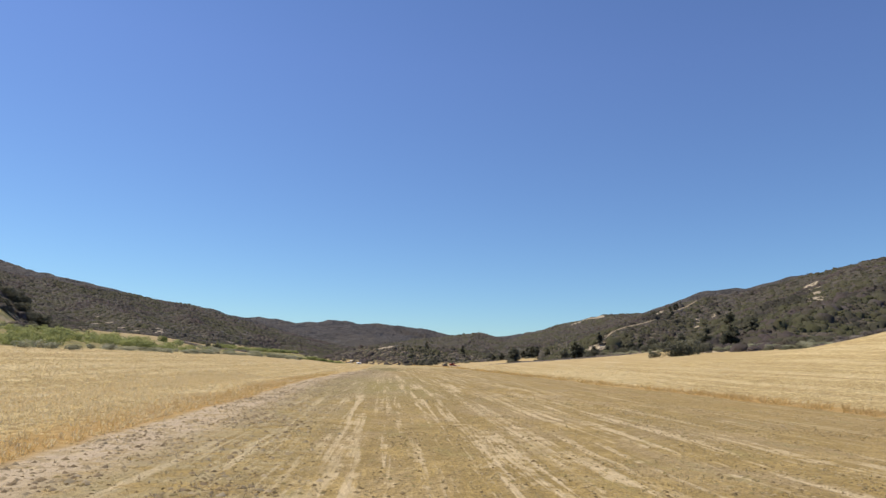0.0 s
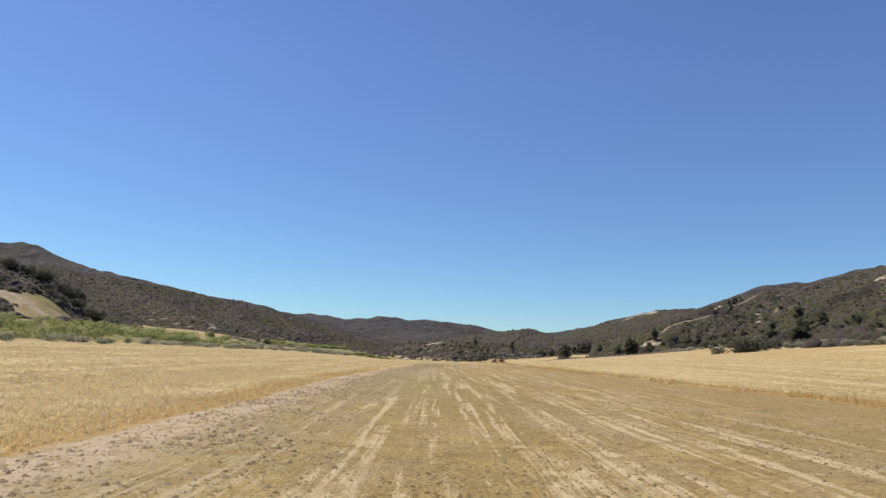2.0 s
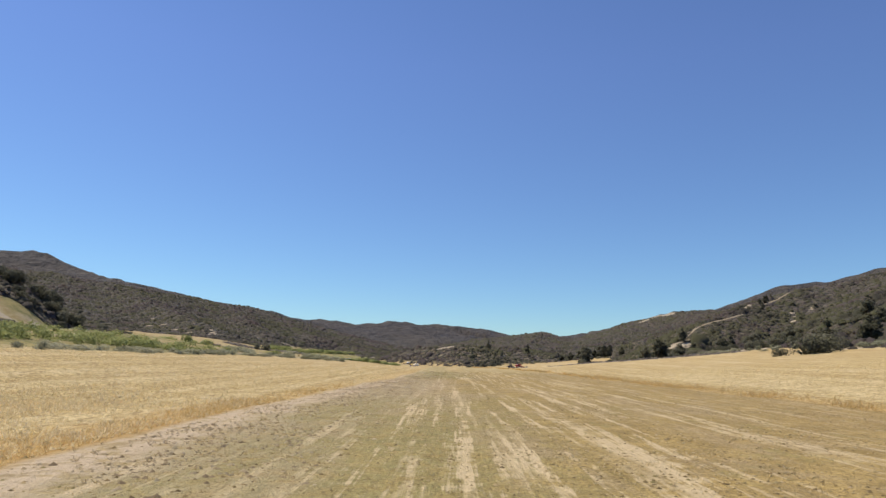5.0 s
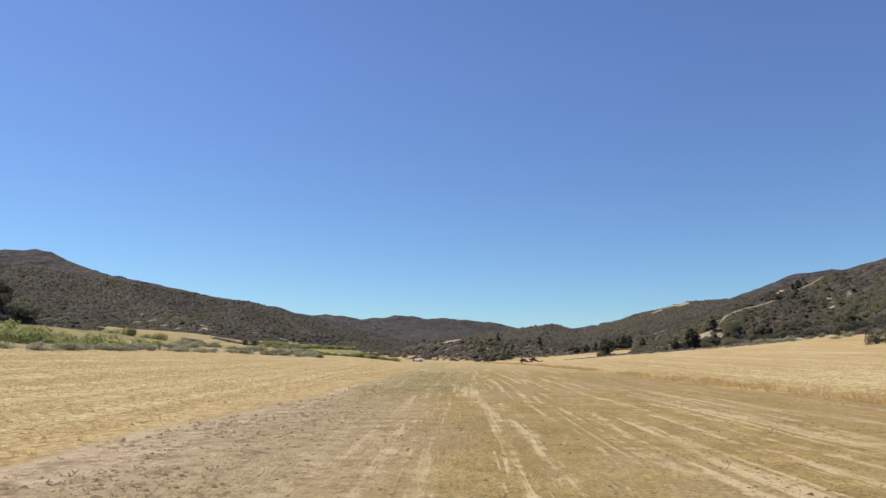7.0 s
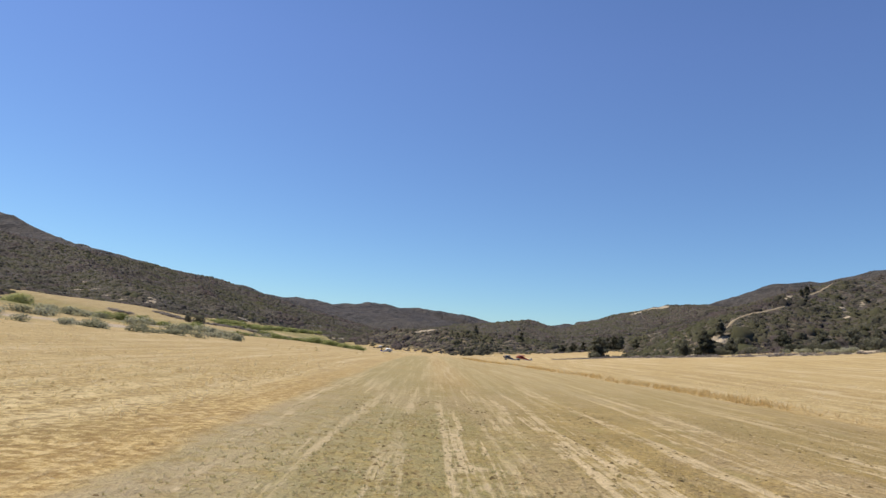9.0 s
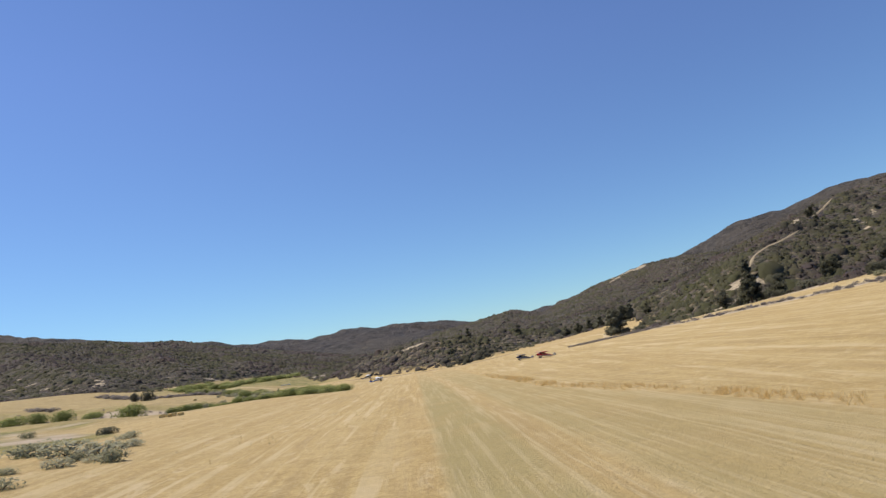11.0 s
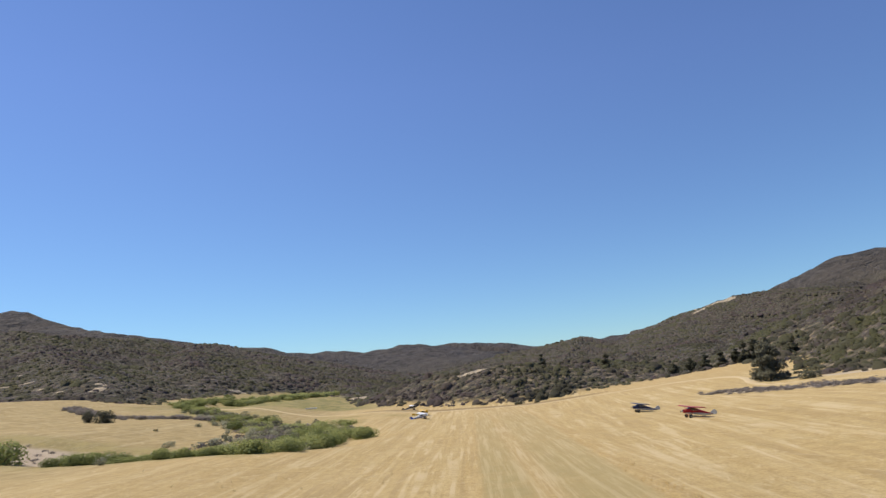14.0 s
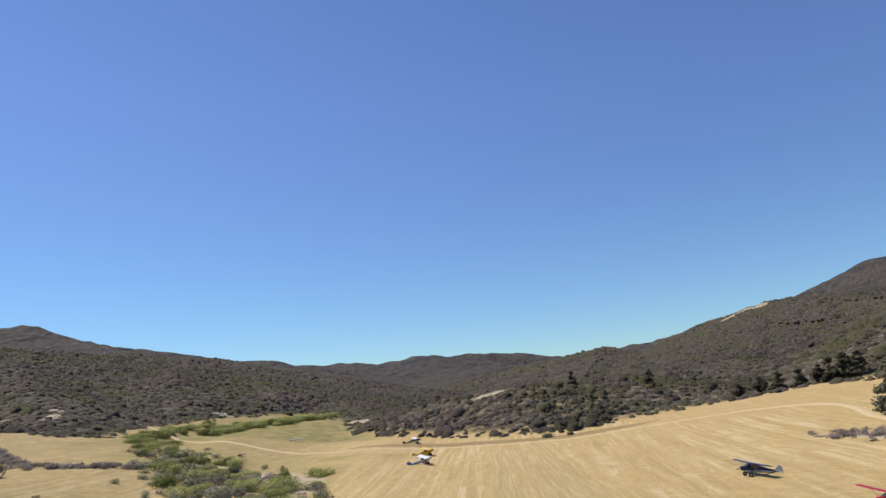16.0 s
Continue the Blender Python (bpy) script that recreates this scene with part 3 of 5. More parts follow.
def land(x, y):
    """Height of the ground, and the covers on it, at arrays of x and y."""
    floor = -4 * smooth(150, 480, y)
    floor = floor + np.interp(y, [0, 150, 240, 300, 360, 410, 500], [7.2, 7.2, 8.7, 8.4, 7, 5, 9]) * np.clip((x - 16) / 90, 0, 1.35) ** 1.4
    floor = floor + 2 * smooth(15, 45, -x) + 5 * smooth(60, 100, -x) * smooth(300, 380, y) + 10 * smooth(95, 190, -x) * smooth(260, 400, y) + 4 * smooth(45, 80, -x) * smooth(300, 180, y)
    floor = floor + 6.4 * np.exp(-((x - 108) / 24) ** 2 - ((y - 106) / 28) ** 2)
    out, _ = to_line(x, y, VALLEY + VALLEY[:1])
    out = np.where(inside(x, y, VALLEY), -out, out)
    hills = np.full(np.shape(x), -50.0)
    for fall, crest in RIDGES:
        d, z = to_line(x, y, crest)
        soft = 0.02 * z + 4
        h = z - fall * (np.sqrt(d * d + soft * soft) - soft) * (1 - 0.25 * smooth(100, 600, d))
        k = 5.0
        gap = np.clip((h - hills) / k, -1, 1)
        hills = np.maximum(hills, h) + k / 4 * (1 - np.abs(gap)) ** 2
    rel = np.maximum(hills - floor, 0)
    rough = smooth(8, 45, rel)
    hills = hills + rough * ((9 + 9 * smooth(1200, 1800, y)) * fractal(x, y, 95 + 140 * smooth(1200, 1800, y), 3, 4, True) * (0.6 + rel / 120) + 5 * fractal(x, y, 240, 9, 3) + 17 * smooth(1200, 1700, y) * fractal(x, y, 150, 15, 4))
    away = smooth(-4, 34, out)
    height = np.where(out > 0, np.maximum(floor, floor + (hills - floor) * away), floor)
    creek, _ = to_line(x, y, CREEK)
    height = height - 1.1 * smooth(14, 3, creek) * smooth(-2, -12, out)
    near = smooth(0, -6, out)
    height = height + near * (0.10 * fractal(x, y, 7, 21, 3) + 0.9 * fractal(x, y, 70, 31, 2) * smooth(25, 60, np.abs(x - 4)))
    west, east = strip_edges(y)
    strip = np.minimum(np.minimum(x - west, east - x), (470 - y) * 0.25)
    green = (0.62 + 0.9 * fractal(x, y, 45, 67, 4)) * smooth(46, 16, np.abs(x + 88 - 0.22 * (y - 590))) * smooth(512, 548, y) * smooth(730, 690, y)
    green = np.maximum(green, 0.50 * smooth(30, 12, np.abs(creek)) * smooth(312, 330, y) * smooth(-31, -37, x))
    green = np.maximum(green, (0.50 + 0.8 * fractal(x, y, 30, 66, 4)) * smooth(428, 462, y) * smooth(-6, -30, x) * smooth(-160, -130, x))
    weedy = smooth(-1, 5, np.interp(y, [b[1] for b in BORDER], [b[0] for b in BORDER]) - x) * smooth(340, 325, y)
    green = np.maximum(green, weedy * (0.42 + 0.25 * smooth(115, 160, y) + 1.4 * fractal(x, y, 24, 61, 4)))
    moist = (smooth(28, 46, y) * smooth(84, 66, y) * smooth(-6.8, -4.5, x) + 1.1 * smooth(93, 106, y) * smooth(150, 128, y) * smooth(-4.6, -3.4, x)) * smooth(5.5, 0, x) * 0.9
    far_edge = strip_edges(y)[1]
    bands = smooth(-4.8, -4.0, x) * smooth(0.6, -0.6, x) + smooth(2.0, 3.2, x) * smooth(far_edge + 0.4, far_edge - 0.9, x)
    moist = np.maximum(moist, smooth(112, 150, y) * smooth(470, 380, y) * (0.4 + 0.6 * smooth(345, 270, y)) * bands * (1 - 0.5 * smooth(2, 5, x) * smooth(330, 250, y)))
    bare = np.zeros(np.shape(x))
    for cx, cy, rx, ry, turn in BARE_WEST + BARE_EAST:
        c, s = math.cos(turn), math.sin(turn)
        u, v = ((x - cx) * c + (y - cy) * s) / rx, ((y - cy) * c - (x - cx) * s) / ry
        bare = np.maximum(bare, smooth(1.5, 0.5, np.hypot(u, v)))
    grassy = np.clip(smooth(1.3, 0.5, np.hypot((x + 138) / 24, (y - 246) / 19)) * (0.95 + 1.5 * fractal(x, y, 13, 83, 3)), 0, 1)
    green = np.maximum(green, 0.42 * grassy)
    return height, {"strip": strip, "chap": out - 50 * grassy, "green": green, "bare": bare, "creek": np.maximum(smooth(13, 2, creek) * smooth(1, -5, out) * smooth(475, 455, y) * smooth(-34, -40, x) * smooth(-100, -90, x), weedy * (0.35 - 1.0 * fractal(x, y, 21, 71, 3))), "east": x, "moist": moist}


def ground_at(x, y):
    return float(land(np.array([float(x)]), np.array([float(y)]))[0][0])


def mesh_data(name, verts, faces, material):
    """A mesh from arrays: verts (n, 3) and faces (m, 3) or (m, 4)."""
    me = bpy.data.meshes.new(name)
    verts, faces = np.asarray(verts, np.float32), np.asarray(faces, np.int32)
    me.vertices.add(len(verts))
    me.vertices.foreach_set("co", verts.ravel())
    me.loops.add(faces.size)
    me.loops.foreach_set("vertex_index", faces.ravel())
    me.polygons.add(len(faces))
    me.polygons.foreach_set("loop_start", np.arange(0, faces.size, faces.shape[1], dtype=np.int32))
    me.update(calc_edges=True)
    me.materials.append(material)
    return me


def spread(*runs):
    return np.concatenate([np.linspace(a, b, n, endpoint=False) for a, b, n in runs] + [[runs[-1][1]]])


GX = spread((-4200, -1200, 40), (-1200, -420, 60), (-420, -130, 66), (-130, -45, 50), (-45, 40, 80), (40, 140, 50),
            (140, 430, 66), (430, 1300, 64), (1300, 4200, 30))
GY = spread((-1500, -60, 22), (-60, 0, 22), (0, 130, 66), (130, 300, 66), (300, 560, 110), (560, 900, 74), (900, 1500, 110), (1500, 3200, 70), (3200, 4300, 12))


def build_ground():
    gx, gy = np.meshgrid(GX, GY)
    height, covers = land(gx.ravel(), gy.ravel())
    w, h = len(GX), len(GY)
    i = (np.arange(h - 1)[:, None] * w + np.arange(w - 1)[None, :]).ravel()
    me = mesh_data("ground", np.stack([gx.ravel(), gy.ravel(), height], 1), np.stack([i, i + 1, i + w + 1, i + w], 1), GROUND)
    me.polygons.foreach_set("use_smooth", np.ones(len(me.polygons), bool))
    for name, values in covers.items():
        me.attributes.new(name, "FLOAT", "POINT").data.foreach_set("value", values.astype(np.float32))
    return tagged(new("ground", me), "dry valley floor of stubble rising into brush-covered hills", "ground", kind="structure")


build_ground()


def ribbon(name, line, width, label, lift=0.05, step=3.0, material=None):
    """A worn track laid on the land along a line."""
    pts = []
    for a, b in zip(line[:-1], line[1:]):
        n = max(2, int(math.dist(a, b) / step))
        pts += [(a[0] + (b[0] - a[0]) * k / n, a[1] + (b[1] - a[1]) * k / n) for k in range(n)]
    p = np.array(pts + [line[-1]], float)
    for _ in range(6):
        p[1:-1] = (p[:-2] + 2 * p[1:-1] + p[2:]) / 4
    way = np.gradient(p, axis=0)
    side = np.stack([way[:, 1], -way[:, 0]], 1) / np.hypot(*way.T)[:, None]
    wide = width * (0.5 + 0.22 * fractal(p[:, 0], p[:, 1], 6, 51, 2))[:, None]
    ends = np.minimum(np.arange(len(p)), np.arange(len(p))[::-1])
    wide = wide * np.clip((ends + 1) / 7, 0.15, 1)[:, None]
    cols = [p + side * wide * k for k in (-1, -0.5, 0, 0.5, 1)]
    verts = []
    for c in cols:
        z = land(c[:, 0], c[:, 1])[0]
        verts.append(np.column_stack([c, z]))
    verts = np.stack(verts, 1)
    verts[:, :, 2] += lift
    verts[:, 0, 2] -= lift * 1.4
    verts[:, 4, 2] -= lift * 1.4
    n = len(p)
    i = (np.arange(n - 1)[:, None] * 5 + np.arange(4)[None, :]).ravel()
    me = mesh_data(name, verts.reshape(-1, 3), np.stack([i, i + 1, i + 6, i + 5], 1), material or DIRT)
    return tagged(new(name, me), label, "dirt road", kind="structure")


ROAD = [(-150, 565), (-116, 528), (-81, 501), (-49, 484), (-33, 485), (-15, 484), (1, 478), (17, 476), (34, 480), (48, 481), (60, 478), (70, 474), (78, 469), (83, 460), (83, 448), (78, 434), (74, 421), (73, 408), (77, 396)]
ribbon("road", ROAD, 2.4, "pale dirt road along the foot of the hills", 0.15)
ribbon("verge", [(x, y + 10.5) for x, y in ROAD[3:10]], 13.0, "weedy brown verge of the dirt road", 0.10, 3.0, VERGE)
TRACK = [(137, 417), (143, 424), (150, 433), (158, 440), (168, 444), (190, 460), (211, 481), (228, 497), (246, 511)]
ribbon("hill_track", TRACK[:6], 1.5, "pale dirt track winding up the brushy hill", 0.3, 1.5, HILL_DIRT)
ribbon("hill_track", TRACK[6:], 1.8, "upper bend of the pale dirt track on the hill", 0.3, 1.5, HILL_DIRT)


# ---------------------------------------------------------------- plants in bulk
def lump(rng, rings):
    """A ragged half-round plant: an uneven dome of faces, one unit wide."""
    verts, faces = [], []
    n = 6
    for r in range(rings):
        a = r / rings * math.pi / 2
        for k in range(n):
            f = (k + 0.5 * (r % 2)) / n * 2 * math.pi
            g = 0.5 * rng.uniform(0.72, 1.22)
            verts.append((math.cos(a) * math.cos(f) * g, math.cos(a) * math.sin(f) * g, math.sin(a) * g * 1.5 + (-0.12 if r == 0 else 0)))
    verts.append((rng.uniform(-.1, .1), rng.uniform(-.1, .1), 0.75 * rng.uniform(0.8, 1.15)))
    for r in range(rings - 1):
        for k in range(n):
            a, b = r * n + k, r * n + (k + 1) % n
            c, d = (r + 1) * n + k, (r + 1) * n + (k + 1) % n
            if r % 2 == 0:
                faces += [(a, b, c), (b, d, c)]
            else:
                faces += [(a, b, d), (a, d, c)]
    for k in range(n):
        faces.append(((rings - 1) * n + k, (rings - 1) * n + (k + 1) % n, rings * n))
    return np.array(verts), np.array(faces)


def bulk(name, spots, sizes, heights, templates, material, label, category, rng, sink=0.1):
    """Many plants of one kind as a single object."""
    z = land(spots[:, 0], spots[:, 1])[0]
    verts, faces, base = [], [], 0
    pick = rng.integers(0, len(templates), len(spots))
    for t, (tv, tf) in enumerate(templates):
        who = np.where(pick == t)[0]
        if not len(who):
            continue
        turn = rng.uniform(0, 2 * math.pi, len(who))
        c, s = np.cos(turn)[:, None], np.sin(turn)[:, None]
        size, tall = sizes[who][:, None], heights[who][:, None]
        x = (tv[:, 0] * c - tv[:, 1] * s) * size + spots[who, 0:1]
        y = (tv[:, 0] * s + tv[:, 1] * c) * size + spots[who, 1:2]
        v = np.stack([x, y, tv[:, 2] * tall + (z[who] - sink * sizes[who])[:, None]], -1)
        verts.append(v.reshape(-1, 3))
        faces.append((tf[None] + (np.arange(len(who)) * len(tv))[:, None, None] + base).reshape(-1, tf.shape[1]))
        base += len(who) * len(tv)
    me = mesh_data(name, np.concatenate(verts), np.concatenate(faces), material)
    me.polygons.foreach_set("use_smooth", np.full(len(me.polygons), faces[0].shape[1] == 3))
    return tagged(new(name, me), label, category, kind="stuff")


def leafy(rng, leaves, size, lobes=5):
    """A shrub of many small leaf clumps on several lobes, one unit wide."""
    centre = np.column_stack([rng.normal(0, 0.15, lobes), rng.normal(0, 0.15, lobes), rng.uniform(0.18, 0.40, lobes)])
    radius = rng.uniform(0.23, 0.34, lobes)
    which = rng.integers(0, lobes, leaves)
    way = rng.normal(0, 1, (leaves, 3))
    way /= np.linalg.norm(way, axis=1)[:, None]
    p = centre[which] + way * (radius[which] * rng.uniform(0.84, 1.05, leaves))[:, None]
    p[:, 2] = np.abs(p[:, 2])
    a = rng.normal(0, 1, (leaves, 3))
    a /= np.linalg.norm(a, axis=1)[:, None]
    face = way + 0.32 * rng.normal(0, 1, (leaves, 3))
    face /= np.linalg.norm(face, axis=1)[:, None]
    a -= face * (a * face).sum(1)[:, None]
    a /= np.linalg.norm(a, axis=1)[:, None] + 1e-6
    b = np.cross(face, a)
    s = (size * rng.uniform(0.6, 1.3, leaves))[:, None]
    v = np.stack([p - a * s, p + b * s * 0.8, p + a * s, p - b * s * 0.8], 1).reshape(-1, 3)
    return v, np.arange(leaves * 4).reshape(-1, 4)


rng = np.random.default_rng(5)


def scatter(count, x0, x1, y0, y1, keep):
    p = np.column_stack([rng.uniform(x0, x1, count), rng.uniform(y0, y1, count)])
    _, cov = land(p[:, 0], p[:, 1])
    return p[keep(p[:, 0], p[:, 1], cov)]


def on_hill(x, y, c):
    thin = 1.3 * fractal(x, y, 26, 77, 3) + 1.0
    off_track = (np.minimum(to_line(x, y, TRACK[:6])[0], to_line(x, y, TRACK[6:])[0]) > 2.3) & (to_line(x, y, ROAD)[0] > 3.5)
    return off_track & (c["chap"] > 0.5) & ((c["bare"] < 0.45) | (rng.uniform(0, 1, len(x)) < 0.2)) & (rng.uniform(0, 1, len(x)) < np.clip(thin + smooth(10, 80, c["chap"]) * 0.3, 0.12, 1))


def tufted(rng, sprays, size, rings=2):
    """A cheap ragged shrub: a low dome with leafy sprays standing out of it, one unit wide."""
    v, f = lump(rng, rings)
    v = v * (1.0, 1.0, 0.85)
    q, quads = leafy(rng, sprays, size, 4)
    quads = quads + len(v)
    return np.concatenate([v, q]), np.concatenate([f, quads[:, [0, 1, 2]], quads[:, [0, 2, 3]]])


small_lumps = [lump(rng, 2) for _ in range(10)]


def in_view(x, y):
    return (np.abs(x) < 0.92 * (y + 60)) & (y > 60)


def faces_valley(x, y):
    """Slopes turned towards the valley's middle; of those turned away only a few plants are kept."""
    d = 6.0
    h = land(x, y)[0]
    gx, gy = land(x + d, y)[0] - h, land(x, y + d)[0] - h
    wx, wy = 0 - x, np.minimum(260, y - 40) - y
    n = np.hypot(wx, wy)
    return ((gx * wx + gy * wy) / n < 0.5) | (rng.uniform(0, 1, len(x)) < 0.08)


def brushland(name, count, box, lo, hi, templates, label, extra=None, tall=(0.38, 0.72)):
    p = scatter(count, *box, lambda x, y, c: on_hill(x, y, c) & in_view(x, y) & (extra(x, y) if extra else True))
    p = p[faces_valley(p[:, 0], p[:, 1])]
    size = rng.uniform(lo, hi, len(p)) * (0.72 + 0.95 * rng.uniform(0, 1, len(p)) ** 4)
    bulk(name, p, size, size * rng.uniform(*tall, len(p)), templates, BRUSH, label, "shrubs", rng)


near_hill = lambda x, y: (np.hypot(x - 120, y - 330) < 170) | (np.hypot(x - 30, y - 560) < 80) | (np.hypot(x + 150, y - 250) < 60)
soft_shrubs = [tufted(rng, 16, 0.15, 3) for _ in range(12)]
ragged_shrubs = [tufted(rng, 7, 0.21) for _ in range(12)]
cheap_shrubs = [tufted(rng, 4, 0.24) for _ in range(12)]
brushland("chaparral", 11500, (-230, 300, 120, 640), 2.4, 4.8, soft_shrubs, "grey-green chaparral shrubs on the near hillside", near_hill, (0.5, 0.8))
brushland("chaparral", 900, (120, 260, 140, 420), 4.0, 7.5, [tufted(rng, 40, 0.11, 3) for _ in range(8)], "large rounded olive and grey shrubs low on the hillside", lambda x, y: np.hypot(x - 112, y - 208) > 14, (0.5, 0.8))
brushland("chaparral", 40000, (-230, 300, 120, 640), 1.6, 3.4, ragged_shrubs, "low chaparral filling the near hillside", near_hill)
brushland("chaparral", 62000, (-520, 480, 100, 900), 1.8, 5.2, cheap_shrubs, "grey-green and brown chaparral covering the hillside", lambda x, y: ~near_hill(x, y), (0.34, 0.62))
brushland("chaparral", 24000, (-520, 700, 900, 1400), 3.0, 6.0, small_lumps, "dark chaparral on the distant slopes", None, (0.24, 0.48))


# ---------------------------------------------------------------- shrubs and trees that stand singly
def part(name, data, parent, label=""):
    """Links a mesh (or a bmesh with its material) as one part under its parent."""
    ob = new(name, data)
    ob.parent = parent
    return tagged(ob, label)


def finish(name, bm, material, smooth_faces=True):
    me = bpy.data.meshes.new(name)
    bmesh.ops.recalc_face_normals(bm, faces=bm.faces)
    bm.to_mesh(me)
    bm.free()
    me.materials.append(material)
    if smooth_faces:
        me.polygons.foreach_set("use_smooth", np.ones(len(me.polygons), bool))
    return me


def tube(bm, points, radii, sides=7):
    """A tapering tube through points."""
    rings = []
    for i, (p, r) in enumerate(zip(points, radii)):
        a, b = points[max(i - 1, 0)], points[min(i + 1, len(points) - 1)]
        way = (Vector(b) - Vector(a)).normalized()
        q = way.to_track_quat("Z", "Y")
        rings.append([bm.verts.new(Vector(p) + q @ Vector((r * math.cos(k / sides * 2 * math.pi), r * math.sin(k / sides * 2 * math.pi), 0))) for k in range(sides)])
    for u, v in zip(rings[:-1], rings[1:]):
        for k in range(sides):
            bm.faces.new((u[k], u[(k + 1) % sides], v[(k + 1) % sides], v[k]))
    bm.faces.new(rings[0][::-1])
    bm.faces.new(rings[-1])


def clumps(rng, centres, radii, squash, count, size):
    """Leaf clumps round the given centres, uneven, with gaps between."""
    which = rng.choice(len(centres), count, p=np.array(radii) ** 2 / np.sum(np.array(radii) ** 2))
    way = rng.normal(0, 1, (count, 3))
    way /= np.linalg.norm(way, axis=1)[:, None]
    reach = np.array(radii)[which] * rng.uniform(0.45, 1.12, count)
    p = np.array(centres)[which] + way * reach[:, None] * np.array((1, 1, squash))
    face = way + 0.5 * rng.normal(0, 1, (count, 3))
    face /= np.linalg.norm(face, axis=1)[:, None]
    a = rng.normal(0, 1, (count, 3))
    a -= face * (a * face).sum(1)[:, None]
    a /= np.linalg.norm(a, axis=1)[:, None] + 1e-6
    b = np.cross(face, a)
    s = (size * rng.uniform(0.55, 1.35, count))[:, None]
    v = np.stack([p - a * s, p + b * s * 0.6, p + a * s, p - b * s * 0.6], 1).reshape(-1, 3)
    return v, np.arange(count * 4).reshape(-1, 4)


def make_tree(kind, height, spread_r, material, label, seed, leaves=2200, low=0.05):
    """A tree with a tapered trunk, limbs and a ragged crown; its base at the origin."""
    r = np.random.default_rng(seed)
    top = new(kind)
    bm = bmesh.new()
    lean = r.uniform(-0.4, 0.4, 2)
    trunk = [(lean[0] * k * k, lean[1] * k * k, height * 0.86 * k - 0.3) for k in (0, 0.2, 0.45, 0.7, 1.0)]
    tube(bm, trunk, [height * f for f in (0.034, 0.027, 0.02, 0.012, 0.004)])
    part("trunk", finish("trunk", bm, BARK), top)
    centres, radii = [], []
    conifer = kind == "pine_tree"
    limbs = 22 if conifer else 12
    bm = bmesh.new()
    for k in range(limbs):
        f = r.uniform(0.06, 0.95) if conifer else r.uniform(low, 0.9)
        turn = k * 2.4 + r.uniform(-0.5, 0.5)
        taper = (1.06 - f) ** 0.62 if conifer else math.sqrt(max(0.08, 1 - (2 * f - 1.05) ** 2))
        reach = spread_r * taper * r.uniform(0.55, 1.0)
        z0 = height * f * (0.9 if conifer else 0.72)
        z1 = z0 + (height * 0.02 if conifer else height * 0.16)
        base = (lean[0] * f * f, lean[1] * f * f, z0)
        tip = (base[0] + math.cos(turn) * reach, base[1] + math.sin(turn) * reach, z1)
        mid = tuple(base[i] + 0.55 * (tip[i] - base[i]) + (0.12 * reach if i == 2 else 0) for i in range(3))
        tube(bm, [base, mid, tip], [height * 0.012, height * 0.008, height * 0.002], 5)
        for s in (0.55, 0.95):
            centres.append([base[i] + s * (tip[i] - base[i]) + r.uniform(-0.3, 0.3) for i in range(3)])
            radii.append(spread_r * (0.30 if conifer else 0.40) * r.uniform(0.7, 1.2) * (0.6 + 0.4 * taper))
    part("limbs", finish("limbs", bm, BARK), top)
    for f in (0.22, 0.36, 0.5, 0.7, 0.86, 0.97):
        centres.append([lean[0] * f, lean[1] * f, height * f * 0.97])
        radii.append(spread_r * (0.42 if not conifer else max(0.12, 0.62 * (1.05 - f))))
    v, f = clumps(r, centres, radii, 0.72, leaves, height * (0.036 if conifer else 0.042) * (2200 / leaves) ** 0.1)
    part("crown", mesh_data("crown", v, f, material), top)
    return tagged(top, label, "tree")


def make_shrub(kind, material, label, seed, leaves, size, flat=1.0):
    """A shrub one metre wide: short stems under a mound of leaf clumps."""
    r = np.random.default_rng(seed)
    top = new(kind)
    bm = bmesh.new()
    for k in range(4):
        turn = k * 1.6
        tube(bm, [(0, 0, -0.05), (0.10 * math.cos(turn), 0.10 * math.sin(turn), 0.16), (0.24 * math.cos(turn), 0.24 * math.sin(turn), 0.34)], [0.022, 0.016, 0.006], 4)
    part("stems", finish("stems", bm, BARK), top)
    v, f = leafy(r, leaves, size, 7)
    v[:, 2] *= flat
    part("foliage", mesh_data("foliage", v, f, material), top)
    return tagged(top, label, "shrub")


def stand(ob, x, y, turn=0.0, size=1.0, tall=None, sink=0.05):
    ob.matrix_basis = pose(x, y, ground_at(x, y) - sink * size, 0, 0, turn) @ Matrix.Diagonal((size, size, tall or size, 1))
    return ob


def copies(models, group, spots, r, sink=0.05):
    """Sets models and then their copies out over spots of (x, y, width, height)."""
    used = set()
    for x, y, wide, tall in spots:
        m = models[int(r.integers(len(models)))]
        ob = m if m.name not in used else copy_thing(m, Matrix())
        used.add(m.name)
        tagged(ob, group=group)
        stand(ob, x, y, float(r.uniform(0, 360)), wide, tall, sink)
    for m in models:
        if m.name not in used:
            for c in list(m.children):
                bpy.data.objects.remove(c)
            bpy.data.objects.remove(m)


def along(line, count, off, r, wide, tall):
    """Spots strewn along a line, with widths and heights in ranges."""
    lens = [math.dist(a[:2], b[:2]) for a, b in zip(line[:-1], line[1:])]
    out = []
    for _ in range(count):
        d = r.uniform(0, sum(lens))
        for (a, b), n in zip(zip(line[:-1], line[1:]), lens):
            if d <= n:
                out.append((a[0] + (b[0] - a[0]) * d / n + r.normal(0, off), a[1] + (b[1] - a[1]) * d / n + r.normal(0, off),
                            r.uniform(*wide), r.uniform(*tall)))
                break
            d -= n
    return out


